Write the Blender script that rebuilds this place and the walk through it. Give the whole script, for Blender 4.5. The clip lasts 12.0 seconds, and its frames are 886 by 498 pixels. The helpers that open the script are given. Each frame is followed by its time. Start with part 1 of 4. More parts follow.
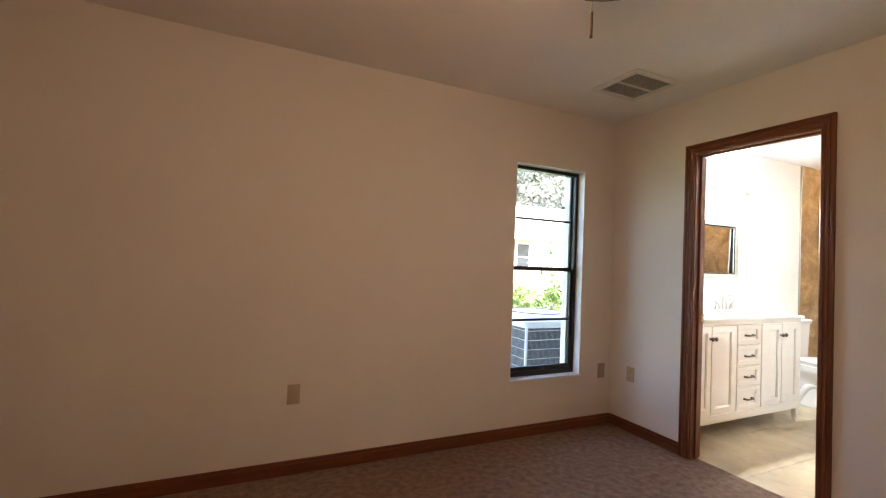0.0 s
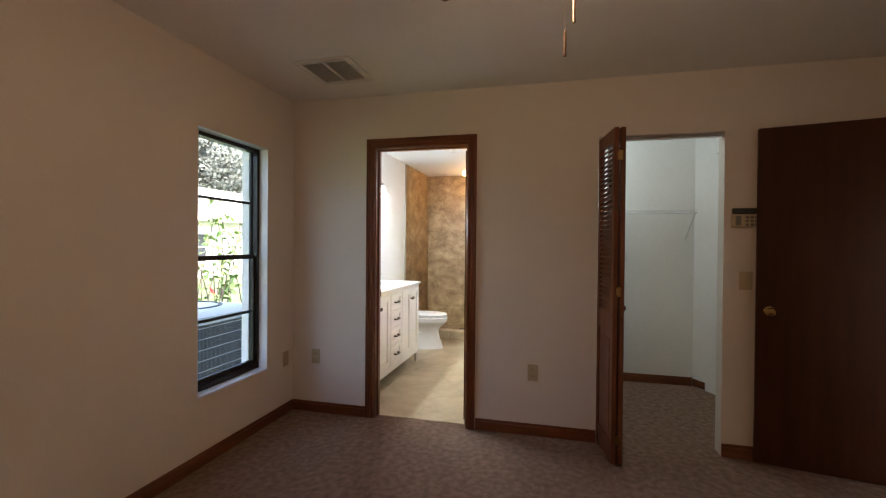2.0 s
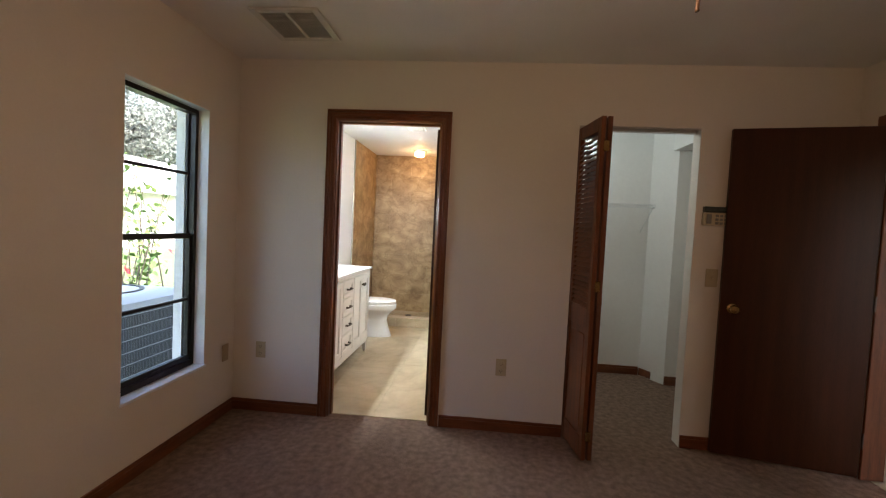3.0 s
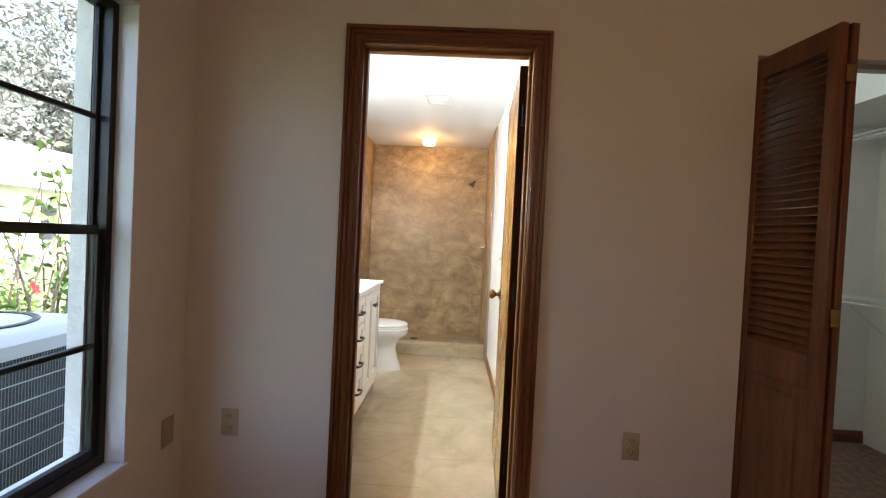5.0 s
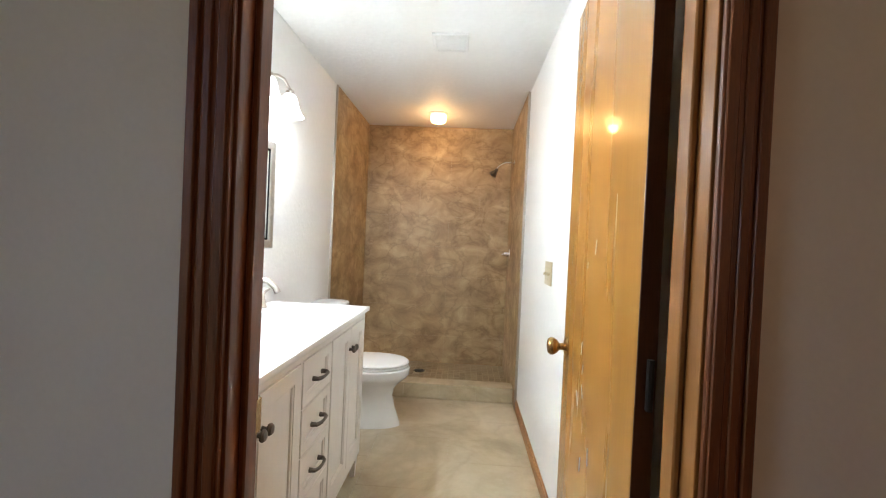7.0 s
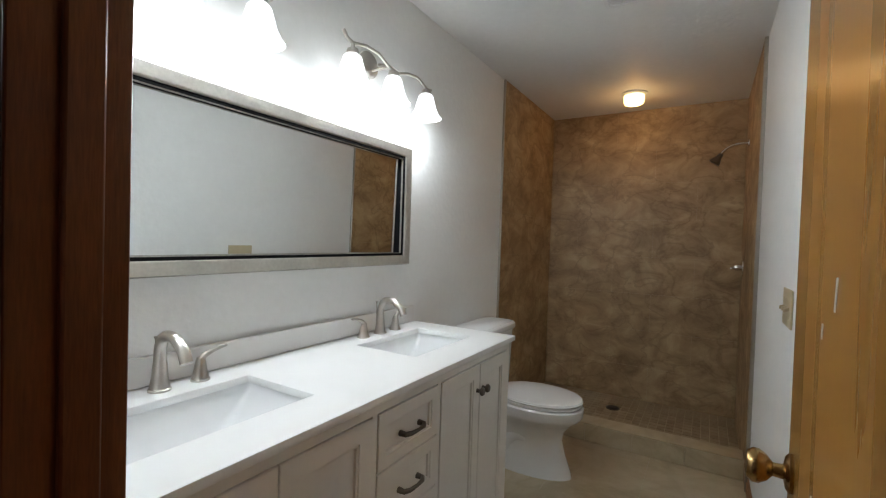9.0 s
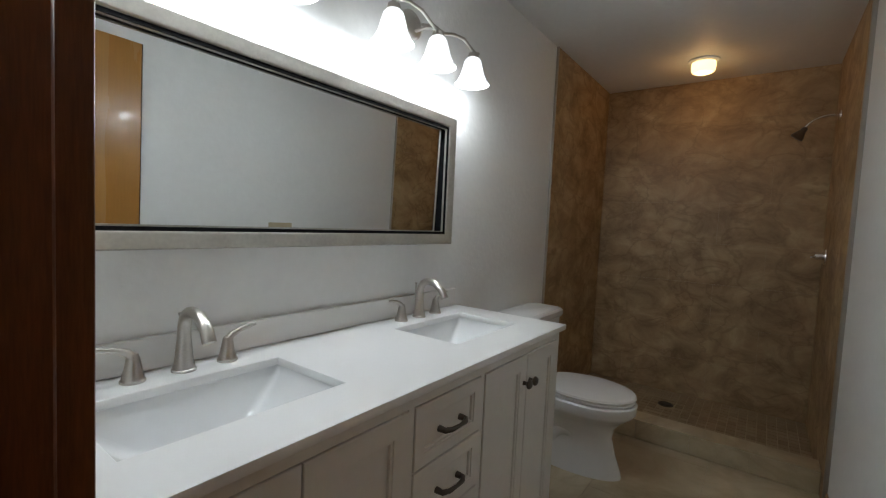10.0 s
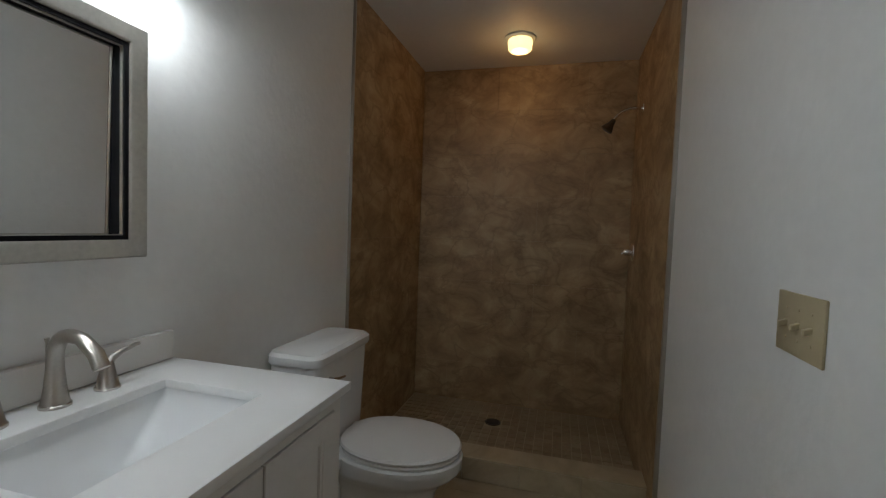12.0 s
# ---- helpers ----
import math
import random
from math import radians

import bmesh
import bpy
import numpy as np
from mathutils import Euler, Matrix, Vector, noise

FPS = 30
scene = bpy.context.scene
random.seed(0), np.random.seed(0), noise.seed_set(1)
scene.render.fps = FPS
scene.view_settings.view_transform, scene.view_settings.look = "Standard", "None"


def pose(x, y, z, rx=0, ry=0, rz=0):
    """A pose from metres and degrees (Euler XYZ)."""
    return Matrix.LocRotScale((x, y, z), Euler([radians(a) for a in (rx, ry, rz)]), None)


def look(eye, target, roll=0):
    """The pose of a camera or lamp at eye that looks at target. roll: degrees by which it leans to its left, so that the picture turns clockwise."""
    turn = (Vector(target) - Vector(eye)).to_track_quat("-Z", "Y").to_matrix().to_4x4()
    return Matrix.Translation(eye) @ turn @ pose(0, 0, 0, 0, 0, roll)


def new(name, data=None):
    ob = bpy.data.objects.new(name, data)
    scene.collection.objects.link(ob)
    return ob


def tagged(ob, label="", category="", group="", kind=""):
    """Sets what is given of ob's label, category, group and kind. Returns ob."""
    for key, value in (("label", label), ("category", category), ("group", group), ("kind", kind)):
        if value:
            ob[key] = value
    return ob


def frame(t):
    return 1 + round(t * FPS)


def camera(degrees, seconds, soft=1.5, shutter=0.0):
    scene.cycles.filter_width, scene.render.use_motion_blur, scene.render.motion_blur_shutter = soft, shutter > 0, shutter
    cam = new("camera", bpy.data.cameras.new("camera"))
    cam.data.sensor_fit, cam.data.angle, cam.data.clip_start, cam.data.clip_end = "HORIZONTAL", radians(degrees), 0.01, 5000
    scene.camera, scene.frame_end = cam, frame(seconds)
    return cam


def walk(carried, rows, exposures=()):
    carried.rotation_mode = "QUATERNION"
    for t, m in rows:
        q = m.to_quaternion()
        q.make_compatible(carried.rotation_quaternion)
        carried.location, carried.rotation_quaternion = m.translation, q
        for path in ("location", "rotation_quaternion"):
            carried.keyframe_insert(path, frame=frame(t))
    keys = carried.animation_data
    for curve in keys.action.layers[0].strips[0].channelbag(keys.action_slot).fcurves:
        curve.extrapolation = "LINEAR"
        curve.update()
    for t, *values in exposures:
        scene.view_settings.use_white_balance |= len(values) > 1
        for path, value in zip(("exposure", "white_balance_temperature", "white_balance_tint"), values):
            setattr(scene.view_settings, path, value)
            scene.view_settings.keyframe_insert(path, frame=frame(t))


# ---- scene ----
cam = camera(90.5, 12.0, soft=1.2)
PATH = [
    (0, (0.188, 0.189, 1.256), (1.04, 1.997, 1.309), 2.3),
    (0.5, (0.037, 0.23, 1.323), (1.356, 1.733, 1.276), 0.9),
    (1, (-0.005, 0.425, 1.288), (1.518, 1.722, 1.302), 1.1),
    (1.5, (-0.023, 0.619, 1.275), (1.707, 1.622, 1.247), 1.3),
    (2, (-0.123, 0.849, 1.318), (1.819, 1.33, 1.3), 0.5),
    (2.5, (-0.123, 0.998, 1.329), (1.861, 1.251, 1.288), 2.1),
    (2.7, (-0.062, 1.047, 1.35), (1.924, 1.273, 1.274), 2.7),
    (4.3, (0.675, 1.606, 1.249), (2.674, 1.56, 1.237), 1.3),
    (4.5, (0.827, 1.647, 1.248), (2.826, 1.639, 1.232), 1.4),
    (5, (1.171, 1.732, 1.246), (3.17, 1.784, 1.206), 2.8),
    (5.5, (1.511, 1.802, 1.236), (3.511, 1.791, 1.22), 0.8),
    (6, (1.828, 1.819, 1.24), (3.828, 1.814, 1.215), 1.6),
    (6.5, (2.096, 1.814, 1.253), (4.095, 1.827, 1.21), 2.1),
    (8.3, (2.759, 1.651, 1.297), (4.626, 2.367, 1.349), 3.0),
    (8.5, (2.791, 1.621, 1.312), (4.607, 2.458, 1.352), 2.8),
    (9, (2.846, 1.582, 1.311), (4.559, 2.613, 1.27), 1.8),
    (9.5, (2.875, 1.612, 1.306), (4.469, 2.819, 1.25), 1.6),
    (10, (2.961, 1.673, 1.285), (4.572, 2.852, 1.164), 2.7),
    (10.5, (3.093, 1.751, 1.304), (4.815, 2.766, 1.23), 2.7),
    (11, (3.262, 1.792, 1.3), (5.058, 2.668, 1.233), 2.4),
    (11.5, (3.487, 1.79, 1.301), (5.328, 2.572, 1.256), 3.4),
    (12, (3.675, 1.806, 1.288), (5.606, 2.318, 1.194), 2.1),
]
EXPO = [(0.0, 4.05), (1.0, 3.35), (2.7, 3.32), (4.5, 3.35), (5.5, 3.35), (6.5, 3.15), (8.5, 1.95), (9.5, 1.0), (10.5, 0.63), (11.0, 0.28), (11.5, 0.22), (12.0, 0.45)]
walk(cam, [(t, look(eye, target, roll)) for t, eye, target, roll in PATH], EXPO)

# ---- world, sun and lamps ----
world = bpy.data.worlds.new("overcast_sky")
scene.world = world
world.use_nodes = True
wn = world.node_tree.nodes
sky = wn.new("ShaderNodeTexSky")
sky.sky_type = "NISHITA"
sky.sun_disc = False
sky.sun_elevation = radians(48)
sky.sun_rotation = radians(208)
sky.dust_density = 4.0
wn["Background"].inputs["Strength"].default_value = 0.15
world.node_tree.links.new(sky.outputs[0], wn["Background"].inputs["Color"])


def lamp(name, kind, m, energy, color, **settings):
    data = bpy.data.lights.new(name, kind)
    data.energy, data.color = energy, color
    if "radius" in settings:
        data.shadow_soft_size = settings["radius"]
    if "size" in settings:
        data.shape, data.size, data.size_y = "RECTANGLE", settings["size"], settings["size_y"]
    if "angle" in settings:
        data.angle = radians(settings["angle"])
    ob = new(name, data)
    ob.matrix_world = m
    return ob


COOL, WARM, AMBER = (0.87, 0.95, 1.0), (1.0, 0.61, 0.37), (1.0, 0.50, 0.17)
lamp("sun", "SUN", look((0, 0, 0), (0.3, 0.55, -0.7)), 1.25, (1.0, 0.98, 0.95), angle=15)
lamp("fan_bulb", "POINT", pose(0.79, 0.88, 1.86), 1.22, WARM, radius=0.06)
lamp("closet_bulb", "POINT", pose(3.72, 0.55, 2.30), 0.92, (0.90, 1.0, 0.97), radius=0.08)
lamp("shower_bulb", "POINT", pose(6.37, 2.09, 2.335), 0.78, AMBER, radius=0.04)
for sx in (3.175, 3.42, 3.665, 4.055, 4.30, 4.545):
    lamp("vanity_bulb", "POINT", pose(sx, 2.70, 1.852), 1.32, COOL, radius=0.03)

# ---- materials ----


def nodes_of(name):
    m = bpy.data.materials.new(name)
    m.use_nodes = True
    return m, m.node_tree.nodes, m.node_tree.links, m.node_tree.nodes["Principled BSDF"]


def surface(name, color, rough=0.5, metal=0.0, vary=0.12, scale=3.0, fine=60.0, bump=0.1, stretch=(1, 1, 1), dist=0.004, spec=0.5, tint=None, coat=0.0, patchy=0.05):
    """A node material with colour drift at two scales and a fine relief."""
    m, n, l, b = nodes_of(name)
    co = n.new("ShaderNodeTexCoord")
    mp = n.new("ShaderNodeMapping")
    mp.inputs["Scale"].default_value = stretch
    l.new(co.outputs["Object"], mp.inputs[0])
    big, small = n.new("ShaderNodeTexNoise"), n.new("ShaderNodeTexNoise")
    big.inputs["Scale"].default_value, big.inputs["Detail"].default_value = scale, 5
    small.inputs["Scale"].default_value, small.inputs["Detail"].default_value = fine, 4
    l.new(mp.outputs[0], big.inputs[0])
    l.new(mp.outputs[0], small.inputs[0])
    mix = n.new("ShaderNodeMath")
    mix.operation = "MULTIPLY_ADD"
    mix.inputs[1].default_value = 0.6
    l.new(big.outputs[0], mix.inputs[0])
    half = n.new("ShaderNodeMath")
    half.operation = "MULTIPLY"
    half.inputs[1].default_value = 0.4
    l.new(small.outputs[0], half.inputs[0])
    l.new(half.outputs[0], mix.inputs[2])
    ramp = n.new("ShaderNodeValToRGB")
    ramp.color_ramp.elements[0].position, ramp.color_ramp.elements[1].position = 0.34, 0.66
    dark = [c * (1 - vary) for c in (tint or color)]
    ramp.color_ramp.elements[0].color = (*dark, 1)
    ramp.color_ramp.elements[1].color = (*[min(1, c * (1 + vary)) for c in color], 1)
    l.new(mix.outputs[0], ramp.inputs[0])
    l.new(ramp.outputs[0], b.inputs["Base Color"])
    rr = n.new("ShaderNodeMapRange")
    rr.inputs["To Min"].default_value, rr.inputs["To Max"].default_value = max(0.02, rough - patchy), min(1, rough + patchy)
    l.new(big.outputs[0], rr.inputs[0])
    l.new(rr.outputs[0], b.inputs["Roughness"])
    b.inputs["Metallic"].default_value = metal
    b.inputs["Specular IOR Level"].default_value = spec
    b.inputs["Coat Weight"].default_value = coat
    if bump:
        bp = n.new("ShaderNodeBump")
        bp.inputs["Strength"].default_value, bp.inputs["Distance"].default_value = bump, dist
        l.new(small.outputs[0], bp.inputs["Height"])
        l.new(bp.outputs[0], b.inputs["Normal"])
    return m


def stone(name, dark, mid, light, scale=1.6, rough=0.3, whole=False):
    """Cloudy beige stone with soft veins."""
    m, n, l, b = nodes_of(name)
    co = n.new("ShaderNodeTexCoord")
    info = n.new("ShaderNodeObjectInfo")
    mp = n.new("ShaderNodeMapping")
    mp.inputs["Scale"].default_value = (1.0, 1.0, 1.4)
    mp.inputs["Rotation"].default_value = (0.35, 0.3, 0.2)
    shift = n.new("ShaderNodeVectorMath")
    shift.operation = "ADD"
    wide = n.new("ShaderNodeMath")
    wide.operation = "MULTIPLY"
    wide.inputs[1].default_value = 7.0
    l.new(info.outputs["Random"], wide.inputs[0])
    if whole:
        l.new(n.new("ShaderNodeNewGeometry").outputs["Position"], shift.inputs[0])
    else:
        l.new(co.outputs["Object"], shift.inputs[0])
        l.new(wide.outputs[0], shift.inputs[1])
    l.new(shift.outputs[0], mp.inputs[0])
    cloud = n.new("ShaderNodeTexNoise")
    cloud.inputs["Scale"].default_value, cloud.inputs["Detail"].default_value, cloud.inputs["Distortion"].default_value = scale, 10, 0.5
    cloud.inputs["Roughness"].default_value = 0.66
    l.new(mp.outputs[0], cloud.inputs[0])
    vein = n.new("ShaderNodeTexNoise")
    vein.inputs["Scale"].default_value, vein.inputs["Detail"].default_value, vein.inputs["Distortion"].default_value = scale * (0.85 if whole else 0.62), 12, 0.6
    l.new(mp.outputs[0], vein.inputs[0])
    off = n.new("ShaderNodeMath")
    off.operation = "SUBTRACT"
    off.inputs[1].default_value = 0.5
    l.new(vein.outputs[0], off.inputs[0])
    size = n.new("ShaderNodeMath")
    size.operation = "ABSOLUTE"
    l.new(off.outputs[0], size.inputs[0])
    near = n.new("ShaderNodeMapRange")
    near.inputs["From Max"].default_value = 0.03 if scale > 3 else 0.05
    near.inputs["To Min"].default_value, near.inputs["To Max"].default_value = 1.0, 0.0
    l.new(size.outputs[0], near.inputs[0])
    ramp = n.new("ShaderNodeValToRGB")
    e = ramp.color_ramp.elements
    e[0].position, e[0].color = 0.30, (*dark, 1)
    e[1].position, e[1].color = 0.72, (*light, 1)
    k = e.new(0.5)
    k.color = (*mid, 1)
    l.new(cloud.outputs[0], ramp.inputs[0])
    fade = n.new("ShaderNodeMath")
    fade.operation = "MULTIPLY"
    fade.inputs[1].default_value = 0.5 if whole and scale > 3 else 0.3
    l.new(near.outputs[0], fade.inputs[0])
    mixc = n.new("ShaderNodeMix")
    mixc.data_type = "RGBA"
    l.new(fade.outputs[0], mixc.inputs["Factor"])
    l.new(ramp.outputs[0], mixc.inputs["A"])
    mixc.inputs["B"].default_value = (*dark, 1)
    l.new(mixc.outputs["Result"], b.inputs["Base Color"])
    b.inputs["Roughness"].default_value = rough
    bp = n.new("ShaderNodeBump")
    bp.inputs["Strength"].default_value, bp.inputs["Distance"].default_value = 0.04, 0.002
    l.new(cloud.outputs[0], bp.inputs["Height"])
    l.new(bp.outputs[0], b.inputs["Normal"])
    return m


def glow(name, color, strength):
    m, n, l, b = nodes_of(name)
    b.inputs["Base Color"].default_value = (0.9, 0.9, 0.9, 1)
    b.inputs["Roughness"].default_value = 0.35
    b.inputs["Emission Color"].default_value = (*color, 1)
    b.inputs["Emission Strength"].default_value = strength
    return m


def clear_glass(name):
    m, n, l, b = nodes_of(name)
    b.inputs["Base Color"].default_value = (1, 1, 1, 1)
    b.inputs["Roughness"].default_value = 0.0
    b.inputs["IOR"].default_value = 1.0 + 0.12
    b.inputs["Transmission Weight"].default_value = 1.0
    return m


def leaf_mat(name, a, c):
    m, n, l, b = nodes_of(name)
    g = n.new("ShaderNodeNewGeometry")
    ramp = n.new("ShaderNodeValToRGB")
    ramp.color_ramp.elements[0].color, ramp.color_ramp.elements[1].color = (*a, 1), (*c, 1)
    l.new(g.outputs["Random Per Island"], ramp.inputs[0])
    l.new(ramp.outputs[0], b.inputs["Base Color"])
    b.inputs["Roughness"].default_value = 0.55
    return m


WALL = surface("wall_paint", (0.74, 0.685, 0.62), 0.75, vary=0.03, scale=1.2, fine=90, bump=0.18, dist=0.003)
BATHWALL = surface("bath_paint", (0.83, 0.83, 0.815), 0.6, vary=0.03, scale=1.5, fine=30, bump=0.42, dist=0.004)
CEIL = surface("ceiling_paint", (0.76, 0.73, 0.70), 0.85, vary=0.04, scale=2, fine=120, bump=0.3, dist=0.003)
CARPET = surface("carpet_pile", (0.295, 0.20, 0.148), 1.0, vary=0.34, scale=24, fine=170, bump=1.0, dist=0.014, spec=0.0, patchy=0.0)
TRIM = surface("stained_trim", (0.155, 0.046, 0.015), 0.42, vary=0.4, scale=4, fine=45, bump=0.06, stretch=(9, 9, 0.7), coat=0.1)
TRIM_Y = surface("stained_trim_along_y", (0.155, 0.046, 0.015), 0.36, vary=0.4, scale=4, fine=45, bump=0.06, stretch=(9, 0.7, 9), coat=0.2)
TRIM_X = surface("stained_trim_along_x", (0.155, 0.046, 0.015), 0.36, vary=0.4, scale=4, fine=45, bump=0.06, stretch=(0.7, 9, 9), coat=0.2)
# jamb wood coloured lighter where the vanity lamps strike it
JAMB_LIT = surface("jamb_lit_side", (0.26, 0.105, 0.028), 0.34, vary=0.2, scale=4, fine=45, bump=0.04, stretch=(9, 9, 0.7))
DOORDARK = surface("red_brown_veneer", (0.052, 0.015, 0.005), 0.42, spec=0.25, vary=0.28, scale=2.5, fine=40, bump=0.05, stretch=(7, 7, 0.5))
DOORGOLD = surface("golden_veneer", (0.37, 0.165, 0.028), 0.27, vary=0.08, scale=1.6, fine=30, bump=0.015, stretch=(4, 4, 0.25), coat=0.2, patchy=0.05)
OAK = surface("oak_baseboard", (0.36, 0.17, 0.06), 0.4, vary=0.25, scale=4, fine=45, bump=0.06, stretch=(0.7, 9, 9))
SHOWER = stone("shower_panel_stone", (0.20, 0.122, 0.054), (0.39, 0.265, 0.138), (0.57, 0.43, 0.25), 4.2, 0.5, True)
FLOORSTONE = stone("floor_tile_stone", (0.33, 0.255, 0.155), (0.50, 0.41, 0.275), (0.62, 0.54, 0.41), 2.2, 0.35, True)
MOSAIC = stone("mosaic_stone", (0.24, 0.17, 0.10), (0.34, 0.26, 0.16), (0.43, 0.34, 0.22), 2.5, 0.45)
GROUT = surface("grout", (0.48, 0.395, 0.27), 0.85, vary=0.1, fine=120, bump=0.2)
CABINET = surface("white_cabinet_paint", (0.78, 0.76, 0.73), 0.38, vary=0.025, scale=2, fine=50, bump=0.03)
COUNTER = surface("white_quartz", (0.85, 0.85, 0.85), 0.30, vary=0.012, scale=6, fine=200, bump=0.0, patchy=0.01)
SPLASH = surface("splash_quartz", (0.80, 0.785, 0.755), 0.3, vary=0.02, scale=6, fine=200, bump=0.0)
CERAMIC = surface("white_porcelain", (0.84, 0.85, 0.86), 0.10, vary=0.012, scale=3, fine=30, bump=0.0, coat=0.4)
SEATMAT = surface("seat_plastic", (0.82, 0.82, 0.82), 0.22, vary=0.012, scale=3, fine=30, bump=0.0)
NICKEL = surface("brushed_nickel", (0.50, 0.47, 0.43), 0.30, metal=1.0, vary=0.08, scale=5, fine=220, bump=0.04, dist=0.001)
PEWTER = surface("dark_pewter", (0.16, 0.145, 0.13), 0.38, metal=1.0, vary=0.15, scale=20, fine=200, bump=0.05, dist=0.001)
CHROME = surface("chrome", (0.80, 0.80, 0.80), 0.20, metal=1.0, vary=0.03, bump=0.0)
BRASS = surface("aged_brass", (0.42, 0.27, 0.11), 0.26, metal=1.0, vary=0.22, scale=15, fine=120, bump=0.04, dist=0.001)
FRAMESILVER = surface("silver_leaf_frame", (0.55, 0.53, 0.48), 0.36, metal=0.85, vary=0.12, scale=9, fine=90, bump=0.05, dist=0.001)
BLACK = surface("black_liner", (0.012, 0.012, 0.013), 0.4, vary=0.2, bump=0.02)
LINER = surface("matt_black_liner", (0.006, 0.006, 0.007), 0.7, vary=0.2, bump=0.0, spec=0.08)
MIRROR, _n, _l, _b = nodes_of("mirror_silver")
_b.inputs["Base Color"].default_value = (0.86, 0.88, 0.88, 1)
_b.inputs["Metallic"].default_value = 1.0
_b.inputs["Roughness"].default_value = 0.01
BRONZE = surface("dark_bronze_aluminium", (0.016, 0.015, 0.015), 0.42, metal=0.3, vary=0.2, scale=6, fine=150, bump=0.03)
SILL = surface("white_gloss_sill", (0.78, 0.79, 0.82), 0.35, vary=0.03, bump=0.03)
STUCCO = surface("white_stucco", (0.64, 0.64, 0.62), 0.9, vary=0.08, scale=3, fine=25, bump=0.7, dist=0.015)
GLASS = clear_glass("window_glass")
ALMOND = surface("almond_plastic", (0.50, 0.42, 0.27), 0.35, vary=0.04, bump=0.0)
BEIGEP = surface("tan_plate", (0.42, 0.33, 0.22), 0.4, vary=0.04, bump=0.0)
VENTMAT = surface("vent_enamel", (0.62, 0.60, 0.56), 0.5, vary=0.05, bump=0.02)
WHITEP = surface("white_plastic", (0.78, 0.78, 0.77), 0.4, vary=0.02, bump=0.0)
WIRE = surface("white_vinyl_wire", (0.78, 0.79, 0.79), 0.4, vary=0.02, bump=0.0)
SHADE = glow("lit_frosted_glass", (0.88, 0.95, 1.0), 0.8)
SHOWERLENS = glow("lit_amber_glass", (1.0, 0.66, 0.26), 1.6)
BOWLGLASS = glow("lit_fan_bowl", (1.0, 0.7, 0.42), 0.8)
BLADE = surface("fan_blade_walnut", (0.10, 0.045, 0.022), 0.4, vary=0.3, scale=5, fine=50, stretch=(1, 8, 8), bump=0.03)
FOB = surface("chain_fob_wood", (0.07, 0.034, 0.016), 0.4, vary=0.2, scale=20, bump=0.0)
GRASS = surface("lawn_grass", (0.115, 0.155, 0.06), 0.9, vary=0.45, scale=2, fine=60, bump=0.6, dist=0.03)
ROOFM = surface("pale_shingle", (0.52, 0.51, 0.50), 0.9, vary=0.15, scale=3, fine=20, bump=0.5, dist=0.02)
ACGREY = surface("grey_enamel", (0.42, 0.44, 0.47), 0.45, vary=0.05, bump=0.02)
ACDARK = surface("condenser_fins", (0.035, 0.04, 0.045), 0.6, vary=0.3, scale=8, fine=200, bump=0.2)
ACWIRE = surface("grey_guard_wire", (0.22, 0.23, 0.25), 0.45, vary=0.1, bump=0.0)
LEAF_NEAR = leaf_mat("shrub_leaves", (0.06, 0.13, 0.03), (0.22, 0.31, 0.08))
# distant haze is mixed into these leaf colours, hence so pale and grey
LEAF_HAZED = leaf_mat("hazed_oak_leaves", (0.13, 0.15, 0.135), (0.25, 0.27, 0.24))
PETAL = surface("red_petal", (0.55, 0.03, 0.03), 0.5, vary=0.2, bump=0.0)
BARK = surface("bark", (0.12, 0.095, 0.075), 0.9, vary=0.35, scale=6, fine=50, stretch=(3, 3, 0.7), bump=0.6, dist=0.02)
FARGLASS = surface("far_window_pane", (0.05, 0.055, 0.065), 0.12, vary=0.2, bump=0.0)
LCD = surface("dark_display", (0.03, 0.035, 0.03), 0.2, vary=0.1, bump=0.0)
KEYCAP = surface("grey_keys", (0.18, 0.17, 0.15), 0.5, vary=0.1, bump=0.0)

# ---- mesh helpers ----


def block(x0, x1, y0, y1, z0, z1, bevel=0.0, bm=None, seg=1):
    own = bmesh.new()
    bmesh.ops.create_cube(own, size=1.0)
    for v in own.verts:
        v.co = Vector(((x0 + x1) / 2 + v.co.x * (x1 - x0), (y0 + y1) / 2 + v.co.y * (y1 - y0), (z0 + z1) / 2 + v.co.z * (z1 - z0)))
    if bevel:
        bmesh.ops.bevel(own, geom=own.edges[:], offset=bevel, segments=seg, affect="EDGES", profile=0.5)
    return own if bm is None else merge(bm, own)


def merge(bm, own):
    me = bpy.data.meshes.new("tmp")
    own.to_mesh(me)
    own.free()
    bm.from_mesh(me)
    bpy.data.meshes.remove(me)
    return bm


def lathe(profile, cx, cy, axis="z", seg=24, base=0.0, sx=1.0, sy=1.0):
    """Turned shape from (radius, height) pairs round an axis through cx, cy (or the two other coordinates)."""
    bm = bmesh.new()
    rings = []
    for r, hgt in profile:
        ring = []
        for i in range(seg):
            a = 2 * math.pi * i / seg
            u, v, w = r * sx * math.cos(a), r * sy * math.sin(a), base + hgt
            co = {"z": (cx + u, cy + v, w), "y": (cx + u, w, cy + v), "x": (w, cx + u, cy + v)}[axis]
            ring.append(bm.verts.new(co))
        rings.append(ring)
    for a, b in zip(rings, rings[1:]):
        for i in range(seg):
            bm.faces.new((a[i], a[(i + 1) % seg], b[(i + 1) % seg], b[i]))
    for ring in (rings[0], rings[-1]):
        bm.faces.new(ring)
    bmesh.ops.recalc_face_normals(bm, faces=bm.faces[:])
    return bm


